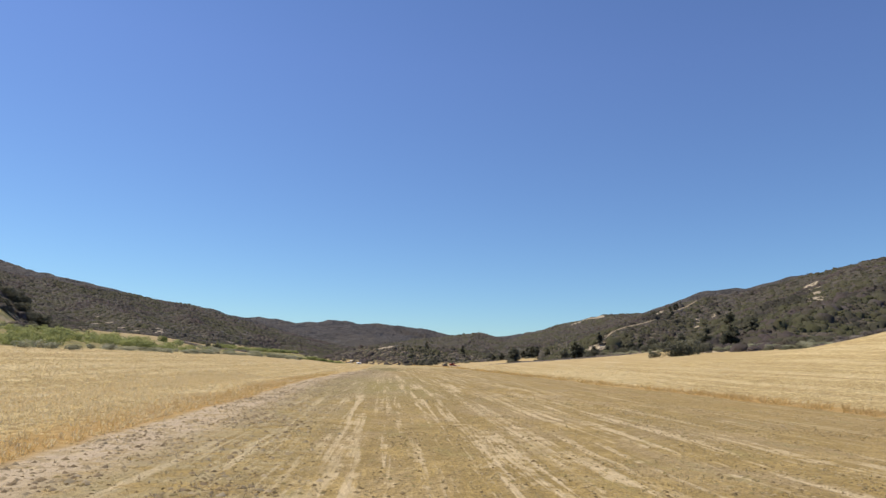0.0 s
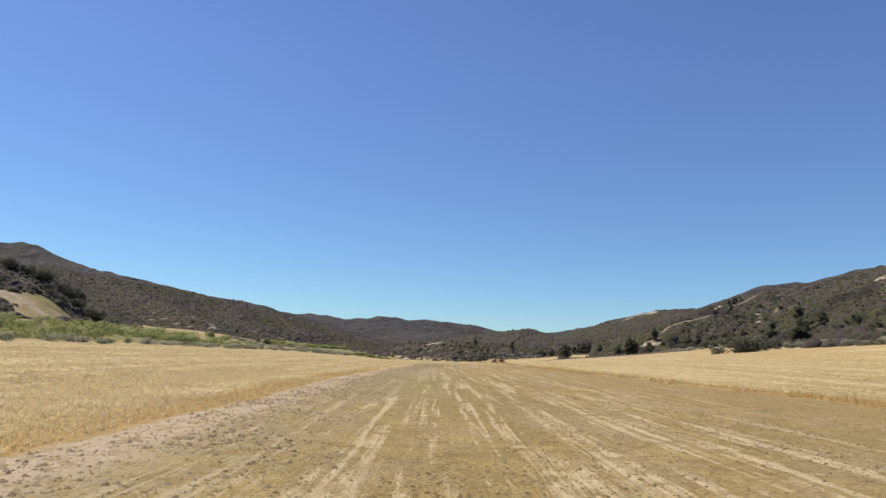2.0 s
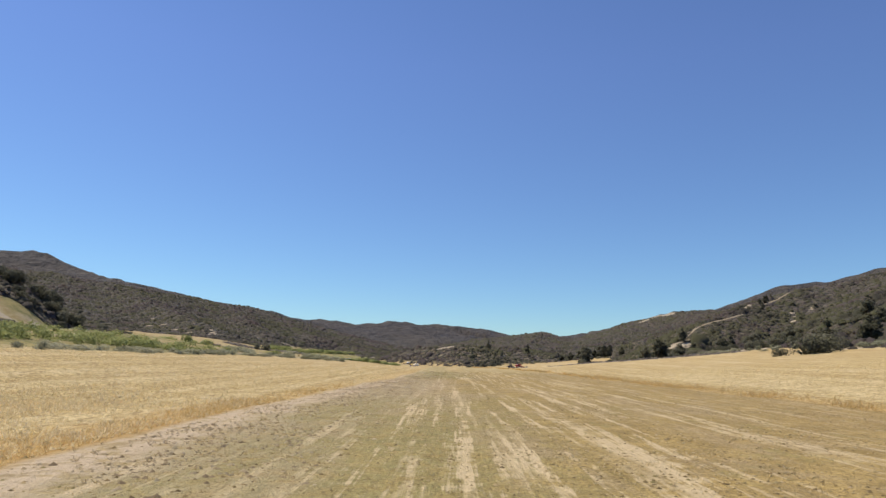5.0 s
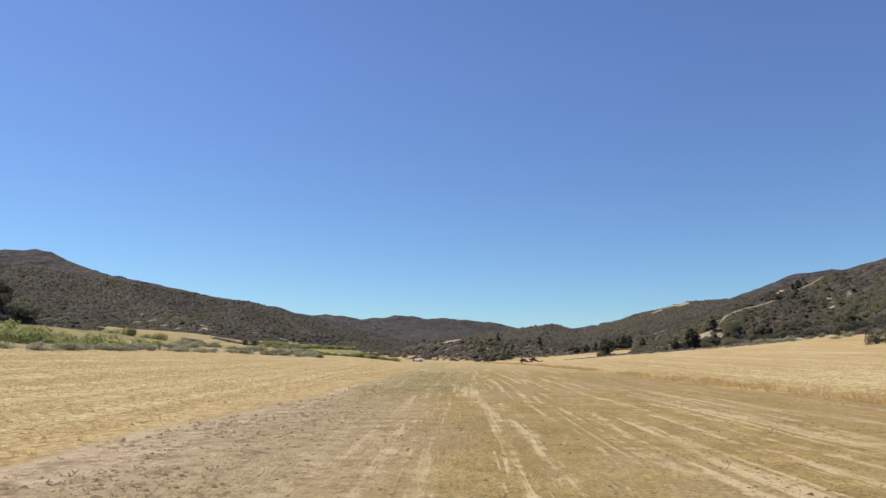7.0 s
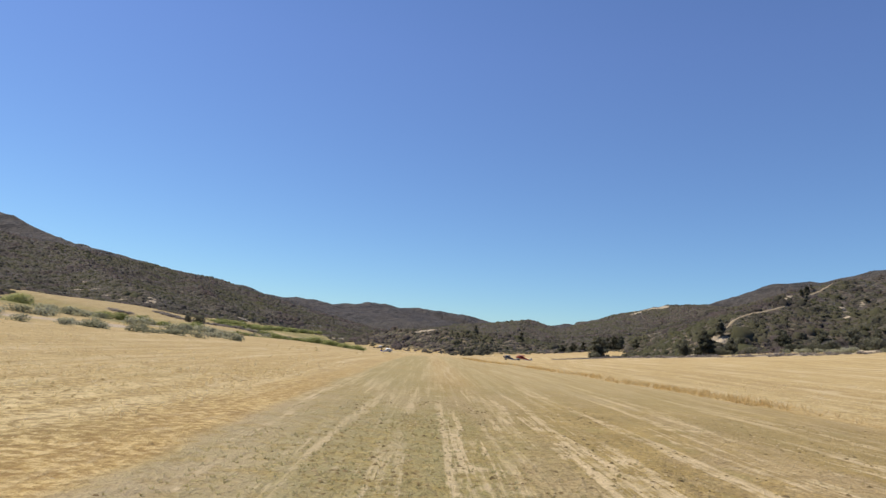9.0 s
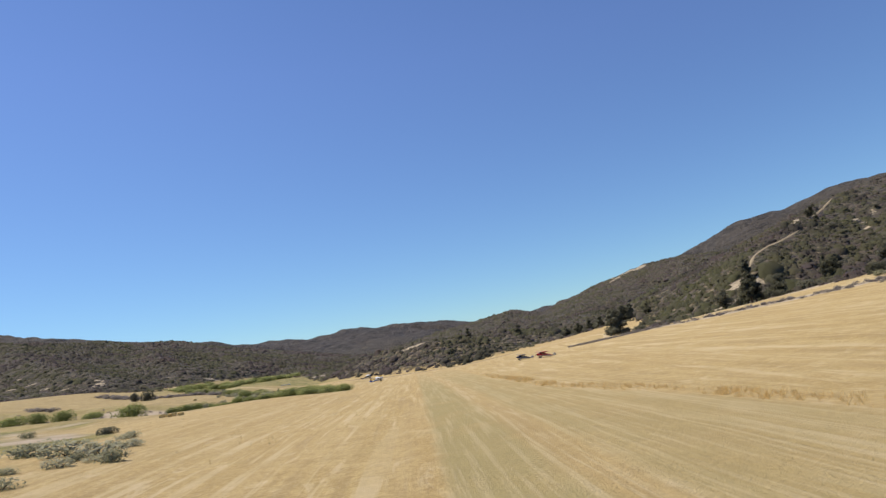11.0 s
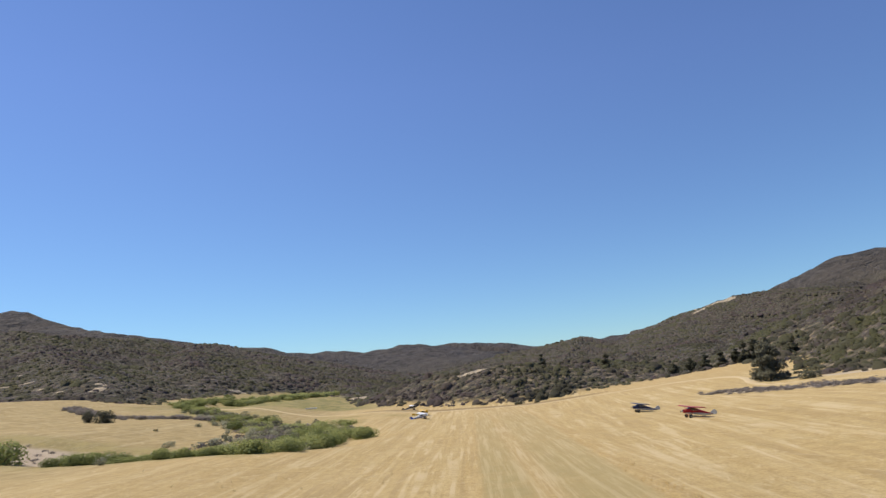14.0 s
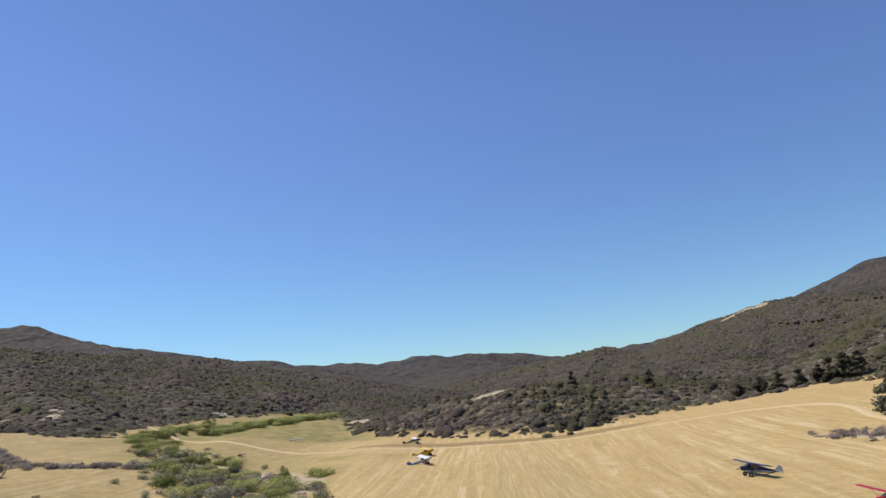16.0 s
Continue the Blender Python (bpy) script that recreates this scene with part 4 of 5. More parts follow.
r = np.random.default_rng(12)
willows = [make_shrub("willow_shrub", GREEN_LEAF, "bright green willow shrub in the creek bed", 30 + k, 2000, 0.027) for k in range(5)]
sages = [make_shrub("sage_shrub", GREY_LEAF, "pale grey-green sage bush among dry weeds", 40 + k, 520, 0.042) for k in range(4)]
twigs = [make_shrub("dry_shrub", DRY_TWIG, "leafless grey-violet dry shrub on the field margin", 50 + k, 280, 0.048, 0.8) for k in range(4)]
oaks_low = [make_shrub("scrub_oak", DARK_LEAF, "dark green scrub oak by the edge of the field", 60 + k, 1000, 0.038) for k in range(4)]

willow_spots = [(-80, 338, 9, 6.5), (-101, 345, 8, 5), (-110, 348, 8, 5), (-94, 346, 6, 3.5), (-118, 350, 9, 5)]
willow_spots += along([(-68, 334), (-54, 331), (-42, 334)], 30, 1.8, r, (3, 5.4), (1.8, 3.2))
willow_spots += along([(-40, 335), (-34, 345), (-33, 365), (-34, 390)], 30, 3.0, r, (4.2, 6.8), (2.8, 4.4))
willow_spots += along([(-38, 392), (-44, 410), (-54, 426), (-70, 442), (-92, 470)], 34, 6.0, r, (3.6, 6.4), (2.2, 4.0))
willow_spots += along([(-110, 488), (-129, 518), (-135, 560), (-132, 607), (-119, 650), (-104, 690)], 84, 3.5, r, (4.5, 8.5), (2.6, 4.6))
green_belt = along([(-52, 84), (-56, 104), (-59, 126), (-58, 142), (-55, 158), (-52, 176)], 130, 2.4, r, (1.6, 4.4), (0.8, 2.6))
willow_spots += along([(-42, 350), (-44, 385), (-52, 410), (-66, 430), (-84, 455)], 18, 5.5, r, (4.5, 7.5), (3.0, 4.6))
willow_spots += along([(-72, 205), (-84, 240), (-96, 262)], 18, 5, r, (3.5, 6.5), (2.2, 3.4))
willow_spots += along([(-122, 556), (-116, 595), (-108, 635), (-97, 676)], 40, 3.5, r, (6, 9.5), (4.0, 6.0))
green_belt = np.array(green_belt + along([(-66, 92), (-68, 112), (-68, 132), (-65, 150), (-60, 168)], 110, 4.0, r, (1.6, 4.2), (0.7, 2.2)))
bulk("weed_thicket", green_belt[:, :2], green_belt[:, 2], green_belt[:, 3] * 1.3, [leafy(r, 190, 0.055, 7) for _ in range(8)], GREEN_LEAF, "tall light green weeds at the edge of the stubble", "weeds", r)
copies(willows, "willows along the creek and field edge", willow_spots, r)

sage_spots = along([(-42, 110), (-40, 150), (-34, 188), (-30, 211), (-36, 232)], 52, 1.1, r, (1.8, 3.4), (0.7, 1.6))
sage_spots += along([(-39, 60), (-44, 110), (-43, 150), (-36, 185)], 24, 1.3, r, (1.4, 2.8), (0.9, 1.7))
sage_spots += [(-30, 211, 4.4, 2.4), (-34, 214, 5.0, 2.6), (-27.5, 207, 2.6, 1.8), (-38, 216, 4.5, 2.4), (-41, 205, 5, 2.4), (-35, 203, 4, 2.0)]
sage_spots += along([(-44, 158), (-50, 190), (-60, 225), (-72, 255)], 16, 3, r, (2.5, 4.5), (1.4, 2.4))
sage_spots += along([(-74, 334), (-58, 336), (-44, 342), (-38, 370), (-44, 404), (-56, 422), (-76, 440), (-96, 468)], 84, 6, r, (2, 4.2), (1.4, 3.0))
sage_spots += along([(-52, 352), (-54, 395), (-66, 418), (-84, 436)], 42, 5, r, (1.8, 3.8), (1.0, 2.4))
sage_spots += along([(-70, 110), (-82, 150), (-96, 190)], 26, 7, r, (1.6, 3.4), (0.8, 1.8))
sage_spots += along([(106, 150), (112, 164), (108, 180), (100, 192)], 60, 4.0, r, (2.0, 4.4), (1.2, 2.8))
sage_spots += along([(96, 225), (99, 260), (102, 292)], 26, 3, r, (2, 4), (1.4, 2.6))
sage_spots = [(min(x, -33.0) if 330 < y < 480 and -40 < x < 0 else x, y, w, h) for x, y, w, h in sage_spots]
copies(sages, "sage bushes by the field", sage_spots, r)

twig_spots = along([(-84, 438), (-95, 431), (-108, 432), (-126, 444), (-146, 464)], 80, 1.8, r, (2.2, 4.2), (1.8, 3.0))
twig_spots += along([(58, 413), (62, 398), (64, 380), (67, 362), (71, 345)], 90, 2.3, r, (1.4, 3.0), (0.8, 1.8))
twig_spots += along([(70, 348), (79, 315), (87, 285), (93, 255)], 50, 2.2, r, (1.4, 3.0), (0.8, 1.7))
twig_spots += along([(-42, 350), (-42, 385), (-50, 410), (-62, 425), (-84, 446)], 58, 6, r, (2.4, 4.6), (1.8, 3.2))
twig_spots += along([(-118, 372), (-128, 380)], 8, 2, r, (3, 5), (1.8, 3.2))
twig_spots += along([(98, 122), (103, 136), (108, 152)], 64, 2.8, r, (2.0, 4.4), (1.0, 2.4))
twig_spots = [(min(x, -33.0) if 330 < y < 480 and -40 < x < 0 else x, y, w, h) for x, y, w, h in twig_spots]
copies(twigs, "dry brush on the margins", twig_spots, r)
litter = along([(58, 413), (62, 398), (64, 380), (67, 362), (71, 345), (79, 315), (87, 285), (93, 255)], 170, 2.6, r, (1.2, 2.6), (0.5, 1.3))
litter += along([(61, 409), (65, 392), (68, 372), (72, 352)], 90, 4.0, r, (1.2, 2.6), (0.4, 1.0))
litter += along([(-84, 438), (-95, 431), (-108, 432), (-126, 444), (-146, 464)], 90, 2.0, r, (1.6, 3.2), (0.9, 1.9))
litter += along([(-44, 345), (-44, 388), (-54, 414), (-70, 432)], 130, 6, r, (1.4, 3.0), (0.8, 1.8))
litter += along([(-122, 353), (-100, 351), (-76, 344), (-56, 341)], 90, 4.5, r, (0.7, 1.9), (0.35, 0.9))
litter = np.array(litter)
litter[:, 0] = np.where((litter[:, 0] > -40) & (litter[:, 0] < 0), np.minimum(litter[:, 0], -33.0), litter[:, 0])
belt = [(-40, 345), (-42, 372), (-46, 398), (-56, 418), (-70, 438), (-88, 460), (-100, 480)]
thicket = np.array(along(belt, 115, 6.0, r, (2.0, 4.6), (1.2, 2.8)))
thicket[:, 0] = np.minimum(thicket[:, 0], -32.0)
bulk("creek_thicket", thicket[:, :2], thicket[:, 2], thicket[:, 3] * 1.3, [leafy(r, 90, 0.085, 6) for _ in range(6)], DULL_LEAF, "dense dull green brush along the creek bed", "brush", r)
thicket = np.array(along(belt, 42, 5.5, r, (2.2, 4.6), (1.6, 3.2)))
bulk("creek_thicket", thicket[:, :2], thicket[:, 2], thicket[:, 3] * 1.3, [leafy(r, 110, 0.075, 6) for _ in range(6)], DARK_LEAF, "dark green bushes in the creek thicket", "brush", r)
bulk("dry_brush", litter[:, :2], litter[:, 2], litter[:, 3] * 1.3, [leafy(r, 60, 0.085, 6) for _ in range(6)], DRY_TWIG, "heaped grey dry brush on the field margins", "brush", r)

oak_spots = [(105, 247, 7, 6), (113, 256, 7, 6), (-104.5, 413, 5.4, 6.4), (-110, 414.5, 3.8, 5.6), (-73, 448, 3.2, 3.0),
             (112, 362, 5, 4.5), (85, 412, 6, 4), (-66, 444, 4, 4.4), (-29, 383, 3.5, 3.6), (-41.5, 238, 2.6, 1.6), (14, 488, 4.5, 2.6), (20, 489, 3, 2),
             (130, 262, 8, 7), (122, 272, 7, 5.5), (116, 283, 7, 5), (104, 211, 5, 4)]
oak_spots += along([(-196, 268), (-178, 276), (-163, 284), (-148, 292), (-136, 303)], 26, 3.5, r, (6, 10), (6, 9.5))
oak_spots += along([(-160, 268), (-148, 276), (-138, 286), (-128, 296)], 9, 3, r, (3.5, 6), (3, 5))
oak_spots += [(84, 190, 11, 8), (90, 195, 9, 7.5), (95, 200, 7, 6.5), (79, 193, 4, 3.2)]
oak_spots += along([(105, 262), (106, 300), (108, 340), (106, 372)], 16, 3, r, (3.5, 6), (2.8, 5))
copies(oaks_low, "scrub oaks at the foot of the hill", oak_spots, r)

oaks = [make_tree("oak_tree", 8.0, 3.6, DARK_LEAF, "dark evergreen oak on the brushy slope", 70 + k) for k in range(3)]
pines = [make_tree("pine_tree", 11.0, 3.6, DARK_LEAF, "dark pine with a ragged crown at the field edge", 80 + k, 2600) for k in range(3)]
oak_trees = [(97, 362, 0.75, 0.8), (110, 352, 0.9, 0.8), 
             (80, 511, 0.7, 0.6), (86, 508, 0.7, 0.7), (134, 360, 0.9, 0.9), (126, 377, 0.9, 0.9), (138, 340, 0.8, 0.8),
             (122, 300, 0.8, 0.7), (150, 330, 0.9, 0.9), (130, 288, 0.8, 0.8)]
big_pine = make_tree("pine_tree", 11.8, 5.6, DARK_LEAF, "broad dark conifer with branches down to the ground", 91, 6000)
stand(big_pine, 79.5, 422, 40, 1.0, 1.0, 0.1)
tagged(big_pine, group="pines round the field")
copies(oaks, "oaks on the slopes", oak_trees, r, 0.1)
pine_trees = [(98, 347, 0.95, 0.95), (101, 350, 0.8, 0.8), (108, 368, 0.85, 0.8), (149, 386, 0.95, 1.2), (114, 214, 1.0, 1.22), (92, 507, 0.8, 0.6), (97, 503, 0.8, 0.6), (101, 499, 0.75, 0.62), (104, 497, 0.85, 0.8),
              (107, 494, 0.9, 0.85), (110, 491, 0.85, 0.8), (116, 482, 0.7, 0.55), (216, 488, 0.5, 0.5), (221, 495, 0.42, 0.42), (210, 482, 0.5, 0.45), (226, 500, 0.42, 0.4),
              (206, 470, 0.5, 0.5), (155, 272, 0.8, 0.8), (60, 548, 0.7, 0.6), (30, 545, 0.6, 0.55), (132, 410, 0.8, 0.85), (126, 256, 0.7, 0.75)]
copies(pines, "pines round the field", pine_trees, r, 0.1)


# ---------------------------------------------------------------- light aircraft
def loft(bm, stations, sides=14):
    """A body through stations of (x, z centre, half width, half height)."""
    rings = []
    for x, z, w, h in stations:
        ring = []
        for k in range(sides):
            a = k / sides * 2 * math.pi
            c, s = math.cos(a), math.sin(a)
            ring.append(bm.verts.new((x, w * math.copysign(abs(c) ** 0.7, c), z + h * math.copysign(abs(s) ** 0.7, s))))
        rings.append(ring)
    for u, v in zip(rings[:-1], rings[1:]):
        for k in range(sides):
            bm.faces.new((u[k], u[(k + 1) % sides], v[(k + 1) % sides], v[k]))
    bm.faces.new(rings[0])
    bm.faces.new(rings[-1][::-1])


def slab(bm, outline, thick, place):
    """A rounded plate from an outline of (u, v), set in space by place(u, v, w)."""
    n = len(outline)
    cu, cv = sum(p[0] for p in outline) / n, sum(p[1] for p in outline) / n
    layers = []
    for w, shrink in ((-0.5, 0.90), (-0.25, 1.0), (0.25, 1.0), (0.5, 0.90)):
        layers.append([bm.verts.new(place(cu + (u - cu) * shrink if shrink < 1 else u, cv + (v - cv) * (1 - (1 - shrink) * 0.3), w * thick)) for u, v in outline])
    for a, b in zip(layers[:-1], layers[1:]):
        for k in range(n):
            bm.faces.new((a[k], a[(k + 1) % n], b[(k + 1) % n], b[k]))
    bm.faces.new(layers[0][::-1])
    bm.faces.new(layers[-1])


def wing_mesh(material, span=10.7, chord=1.62):
    bm = bmesh.new()
    profile = [(0.0, 0.0), (0.08, 0.075), (0.3, 0.12), (0.6, 0.085), (1.0, 0.01), (0.6, -0.012), (0.15, -0.03)]
    rings = []
    for f in (-1.0, -0.985, -0.94, -0.5, 0.0, 0.5, 0.94, 0.985, 1.0):
        e = 1.0 if abs(f) < 0.95 else (0.9 if abs(f) < 0.99 else 0.6)
        rings.append([bm.verts.new((0.62 - chord * (0.5 + (u - 0.5) * e), f * span / 2, 2.02 + v * chord * e + abs(f) * 0.10)) for u, v in profile])
    n = len(profile)
    for a, b in zip(rings[:-1], rings[1:]):
        for k in range(n):
            bm.faces.new((a[k], a[(k + 1) % n], b[(k + 1) % n], b[k]))
    bm.faces.new(rings[0])
    bm.faces.new(rings[-1][::-1])
    return finish("wing", bm, material, False)


def wheel_mesh(name, radius, width, material, inner=0.0):
    bm = bmesh.new()
    shape = [(inner, -width * 0.4), (radius * 0.72, -width * 0.5), (radius * 0.95, -width * 0.35), (radius, 0), (radius * 0.95, width * 0.35), (radius * 0.72, width * 0.5), (inner, width * 0.4)]
    rings = [[bm.verts.new((q * math.cos(k / 18 * 2 * math.pi), w, q * math.sin(k / 18 * 2 * math.pi))) for q, w in shape] for k in range(18)]
    for a, b in zip(rings, rings[1:] + rings[:1]):
        for k in range(len(shape) - 1):
            bm.faces.new((a[k], b[k], b[k + 1], a[k + 1]))
    bmesh.ops.remove_doubles(bm, verts=bm.verts, dist=0.001)
    return finish(name, bm, material)


TYRE = plain("tyre_rubber", (0.03, 0.03, 0.03), 0.8)
METAL = plain("bare_metal", (0.55, 0.55, 0.56), 0.35, 0.9, 6.0, 0.15)
GLASS = glass_material()
PAINTS = {name: plain(name + "_paint", c, 0.30, 0, 1.5, 0.10) for name, c in
          {"red": (0.36, 0.020, 0.024), "navy": (0.030, 0.035, 0.085), "white": (0.78, 0.78, 0.76), "blue": (0.07, 0.13, 0.40),
           "yellow": (0.72, 0.45, 0.04), "black": (0.022, 0.022, 0.026), "silver": (0.50, 0.49, 0.48), "cream": (0.62, 0.58, 0.50)}.items()}


def airplane(body, wing, tail, belly, label, x, y, heading):
    """A high-wing tail-wheel aircraft, nose along its own +x, main wheels under the origin."""
    top = new("airplane")
    sit = Matrix.Rotation(radians(-10.5), 4, "Y")        # tail down on its small wheel
    lift = Vector((0, 0, 0.0))

    def add(name, me, parent=None, label="", matrix=None):
        ob = part(name, me, parent or top, label)
        if parent is None:
            ob.matrix_basis = (matrix or Matrix()) if name in ("main_wheel", "tail_wheel") else sit
        elif matrix:
            ob.matrix_basis = matrix
        return ob

    bm = bmesh.new()
    loft(bm, [(1.78, 1.12, 0.20, 0.22), (1.62, 1.12, 0.36, 0.36), (1.0, 1.14, 0.42, 0.42), (0.45, 1.30, 0.44, 0.62), (-0.3, 1.42, 0.44, 0.66),
              (-1.3, 1.34, 0.40, 0.54), (-2.6, 1.22, 0.28, 0.37), (-4.0, 1.14, 0.15, 0.22), (-4.9, 1.12, 0.05, 0.14)])
    fuselage = add("fuselage", finish("fuselage", bm, PAINTS[body]))
    bm = bmesh.new()
    loft(bm, [(1.2, 0.84, 0.37, 0.15), (0.3, 0.84, 0.43, 0.20), (-1.3, 0.98, 0.40, 0.27), (-2.6, 1.03, 0.285, 0.25), (-4.0, 1.07, 0.155, 0.17)], 10)
    add("belly_stripe", finish("belly_stripe", bm, PAINTS[belly]), fuselage, belly + " lower flank").matrix_basis = Matrix.Diagonal((1, 1.06, 1, 1))
    bm = bmesh.new()
    loft(bm, [(0.98, 1.56, 0.36, 0.03), (0.62, 1.78, 0.41, 0.16), (0.30, 1.86, 0.43, 0.14)], 10)
    add("windshield", finish("windshield", bm, GLASS), fuselage, "tinted windshield")
    for side in (-1, 1):
        bm = bmesh.new()
        slab(bm, [(0.35, 1.42), (-1.15, 1.42), (-1.35, 1.72), (-0.9, 1.92), (0.30, 1.92)], 0.03, lambda u, v, w, s=side: (u, s * 0.455 + w, v))
        add("side_window", finish("side_window", bm, GLASS, False), fuselage)
    add("wing", wing_mesh(PAINTS[wing]))
    for side in (-1, 1):
        for foot, head in ((0.30, 0.25), (-0.15, -0.45)):
            bm = bmesh.new()
            tube(bm, [(0.15, side * 0.40, 0.78), (head, side * 2.9, 2.02)], [0.035, 0.035], 6)
            add("lift_strut", finish("lift_strut", bm, PAINTS[wing]))
        bm = bmesh.new()
        tube(bm, [(0.75, side * 0.38, 0.80), (0.42, side * 0.92, 0.30)], [0.05, 0.04], 6)
        tube(bm, [(0.05, side * 0.38, 0.74), (0.42, side * 0.92, 0.30)], [0.04, 0.035], 6)
        add("gear_leg", finish("gear_leg", bm, PAINTS[body]))
        wheel = add("main_wheel", wheel_mesh("tyre", 0.37, 0.30, TYRE, 0.10), None, "fat black tundra tyre", Matrix.Translation((0.46, side * 0.98, 0.365)))
        add("hub", wheel_mesh("hub", 0.15, 0.32, METAL), wheel, "metal hub")
    bm = bmesh.new()
    slab(bm, [(-3.7, 1.30), (-4.15, 1.62), (-4.55, 2.10), (-4.85, 2.16), (-4.85, 1.14)], 0.07, lambda u, v, w: (u, w, v))
    add("fin", finish("fin", bm, PAINTS[tail], False))
    bm = bmesh.new()
    slab(bm, [(-4.87, 2.15), (-5.25, 1.95), (-5.38, 1.50), (-5.15, 1.02), (-4.87, 1.02)], 0.06, lambda u, v, w: (u, w, v))
    add("rudder", finish("rudder", bm, PAINTS[tail], False))
    for side in (-1, 1):
        bm = bmesh.new()
        slab(bm, [(-3.85, 0.10), (-4.35, 1.35), (-4.70, 1.55), (-4.70, 0.10)], 0.06, lambda u, v, w, s=side: (u, s * v, 1.24 + w))
        add("tailplane", finish("tailplane", bm, PAINTS[tail], False))
        bm = bmesh.new()
        slab(bm, [(-4.72, 0.12), (-4.72, 1.55), (-5.10, 1.35), (-5.18, 0.30)], 0.05, lambda u, v, w, s=side: (u, s * v, 1.24 + w))
        add("elevator", finish("elevator", bm, PAINTS[tail], False))
    bm = bmesh.new()
    loft(bm, [(2.12, 1.12, 0.02, 0.02), (1.98, 1.12, 0.11, 0.11), (1.80, 1.12, 0.16, 0.16)], 10)
    spinner = add("spinner", finish("spinner", bm, METAL))
    bm = bmesh.new()
    slab(bm, [(-0.98, 0.03), (-0.6, 0.08), (0.6, 0.08), (0.98, 0.03), (0.98, -0.03), (0.6, -0.08), (-0.6, -0.08), (-0.98, -0.03)], 0.04,
         lambda u, v, w: (1.92 + w, u * 0.9, 1.12 + u * 0.35 + v))
    add("propeller", finish("propeller", bm, TYRE, False), spinner)
    add("tail_wheel", wheel_mesh("tail_wheel", 0.14, 0.10, TYRE), None, "", Matrix.Translation((-4.72, 0, 0.14)))
    top.matrix_basis = pose(x, y, ground_at(x, y) - 0.02, 0, 0, heading) @ Matrix.Scale(0.84, 4)
    return tagged(top, label, "airplane", "parked airplanes")


airplane("red", "red", "cream", "cream", "red and cream high-wing airplane parked on stubble", 32.5, 347.6, 187)
airplane("navy", "navy", "silver", "silver", "dark navy and silver high-wing airplane parked on stubble", 31.4, 378.2, 187)
airplane("white", "white", "blue", "blue", "white and blue high-wing airplane parked beside the strip", -19.6, 443.0, 20)
airplane("yellow", "yellow", "yellow", "yellow", "yellow high-wing airplane parked beside a white one", -20.8, 464.5, 20)
airplane("black", "white", "black", "white", "black airplane with a white wing parked by the brush", -28.0, 503.0, 14)


# ---------------------------------------------------------------- hay bales and small things in the fields
def bale_model(seed):
    q = random.Random(seed)
    top = new("hay_bale")
    bm = bmesh.new()
    bmesh.ops.create_cube(bm, size=1.0)
    bmesh.ops.subdivide_edges(bm, edges=bm.edges[:], cuts=3, use_grid_fill=True)
    for v in bm.verts:
        v.co = Vector((v.co.x * 2.2, v.co.y * 1.15, v.co.z * 1.1)) * (1 + 0.0)
        edge = sum(abs(c) > lim for c, lim in ((v.co.x, 1.05), (v.co.y, 0.55), (v.co.z, 0.53)))
        v.co *= 1 - 0.03 * max(0, edge - 1)
        v.co += Vector((q.uniform(-1, 1), q.uniform(-1, 1), q.uniform(-1, 1))) * 0.03
        v.co.z += 0.53
    part("hay", finish("hay", bm, HAY, False), top)
    for x in (-0.7, 0.0, 0.7):
        bm = bmesh.new()
        ring = [(x, -0.59, 0.0), (x, -0.59, 1.09), (x, 0.59, 1.09), (x, 0.59, 0.0)]
        tube(bm, ring, [0.02] * 4, 5)
        part("twine", finish("twine", bm, TYRE), top, "dark baling twine")
    return tagged(top, "rectangular bale of golden hay on cut stubble", "hay bale")


bale = bale_model(3)
first = True
for x, y, turn, size in ((-50.7, 280.0, 14, 0.54), (-49.3, 279.2, 74, 0.50), (-48.35, 279.3, 98, 0.56), (-46.9, 278.4, 28, 0.50), (-81.3, 393.5, 8, 0.5)):
    ob = bale if first else copy_thing(bale, Matrix())
    first = False
    stand(ob, x, y, turn, size)
    tagged(ob, group="hay bales")


# a long white object of unknown kind; slab and legs are an assumed shape
def white_panel(x, y):
    bm = bmesh.new()
    slab(bm, [(-2.6, -0.55), (2.6, -0.55), (2.6, 0.55), (-2.6, 0.55)], 0.34, lambda u, v, w: (u, v, 0.6 + w))
    top = new("trough")
    part("basin", finish("basin", bm, PAINTS["white"], False), top)
    for u in (-2.2, 2.2):
        bm = bmesh.new()
        tube(bm, [(u, 0, -0.1), (u, 0, 0.46)], [0.08, 0.08], 6)
        part("leg", finish("leg", bm, METAL), top)
    top.matrix_basis = pose(x, y, ground_at(x, y), 0, 0, -8)
    return tagged(top, "long white slab on two legs in the green meadow", "trough")


white_panel(-76, 531)


# ---------------------------------------------------------------- stubble, weeds and clods
def tuft(r, blades, lean, thick):
    """A tuft of upright stalks, one unit high."""
    v, f = [], []
    for k in range(blades):
        x, y = r.normal(0, 0.16, 2)
        a = r.uniform(0, math.pi)
        dx, dy = math.cos(a) * thick, math.sin(a) * thick
        tx, ty, h = x + r.normal(0, lean), y + r.normal(0, lean), r.uniform(0.55, 1.0)
        i = len(v)
        v += [(x - dx, y - dy, -0.1), (x + dx, y + dy, -0.1), (tx + dx * 0.5, ty + dy * 0.5, h), (tx - dx * 0.5, ty - dy * 0.5, h * 0.97)]
        f.append((i, i + 1, i + 2, i + 3))
    return np.array(v), np.array(f)


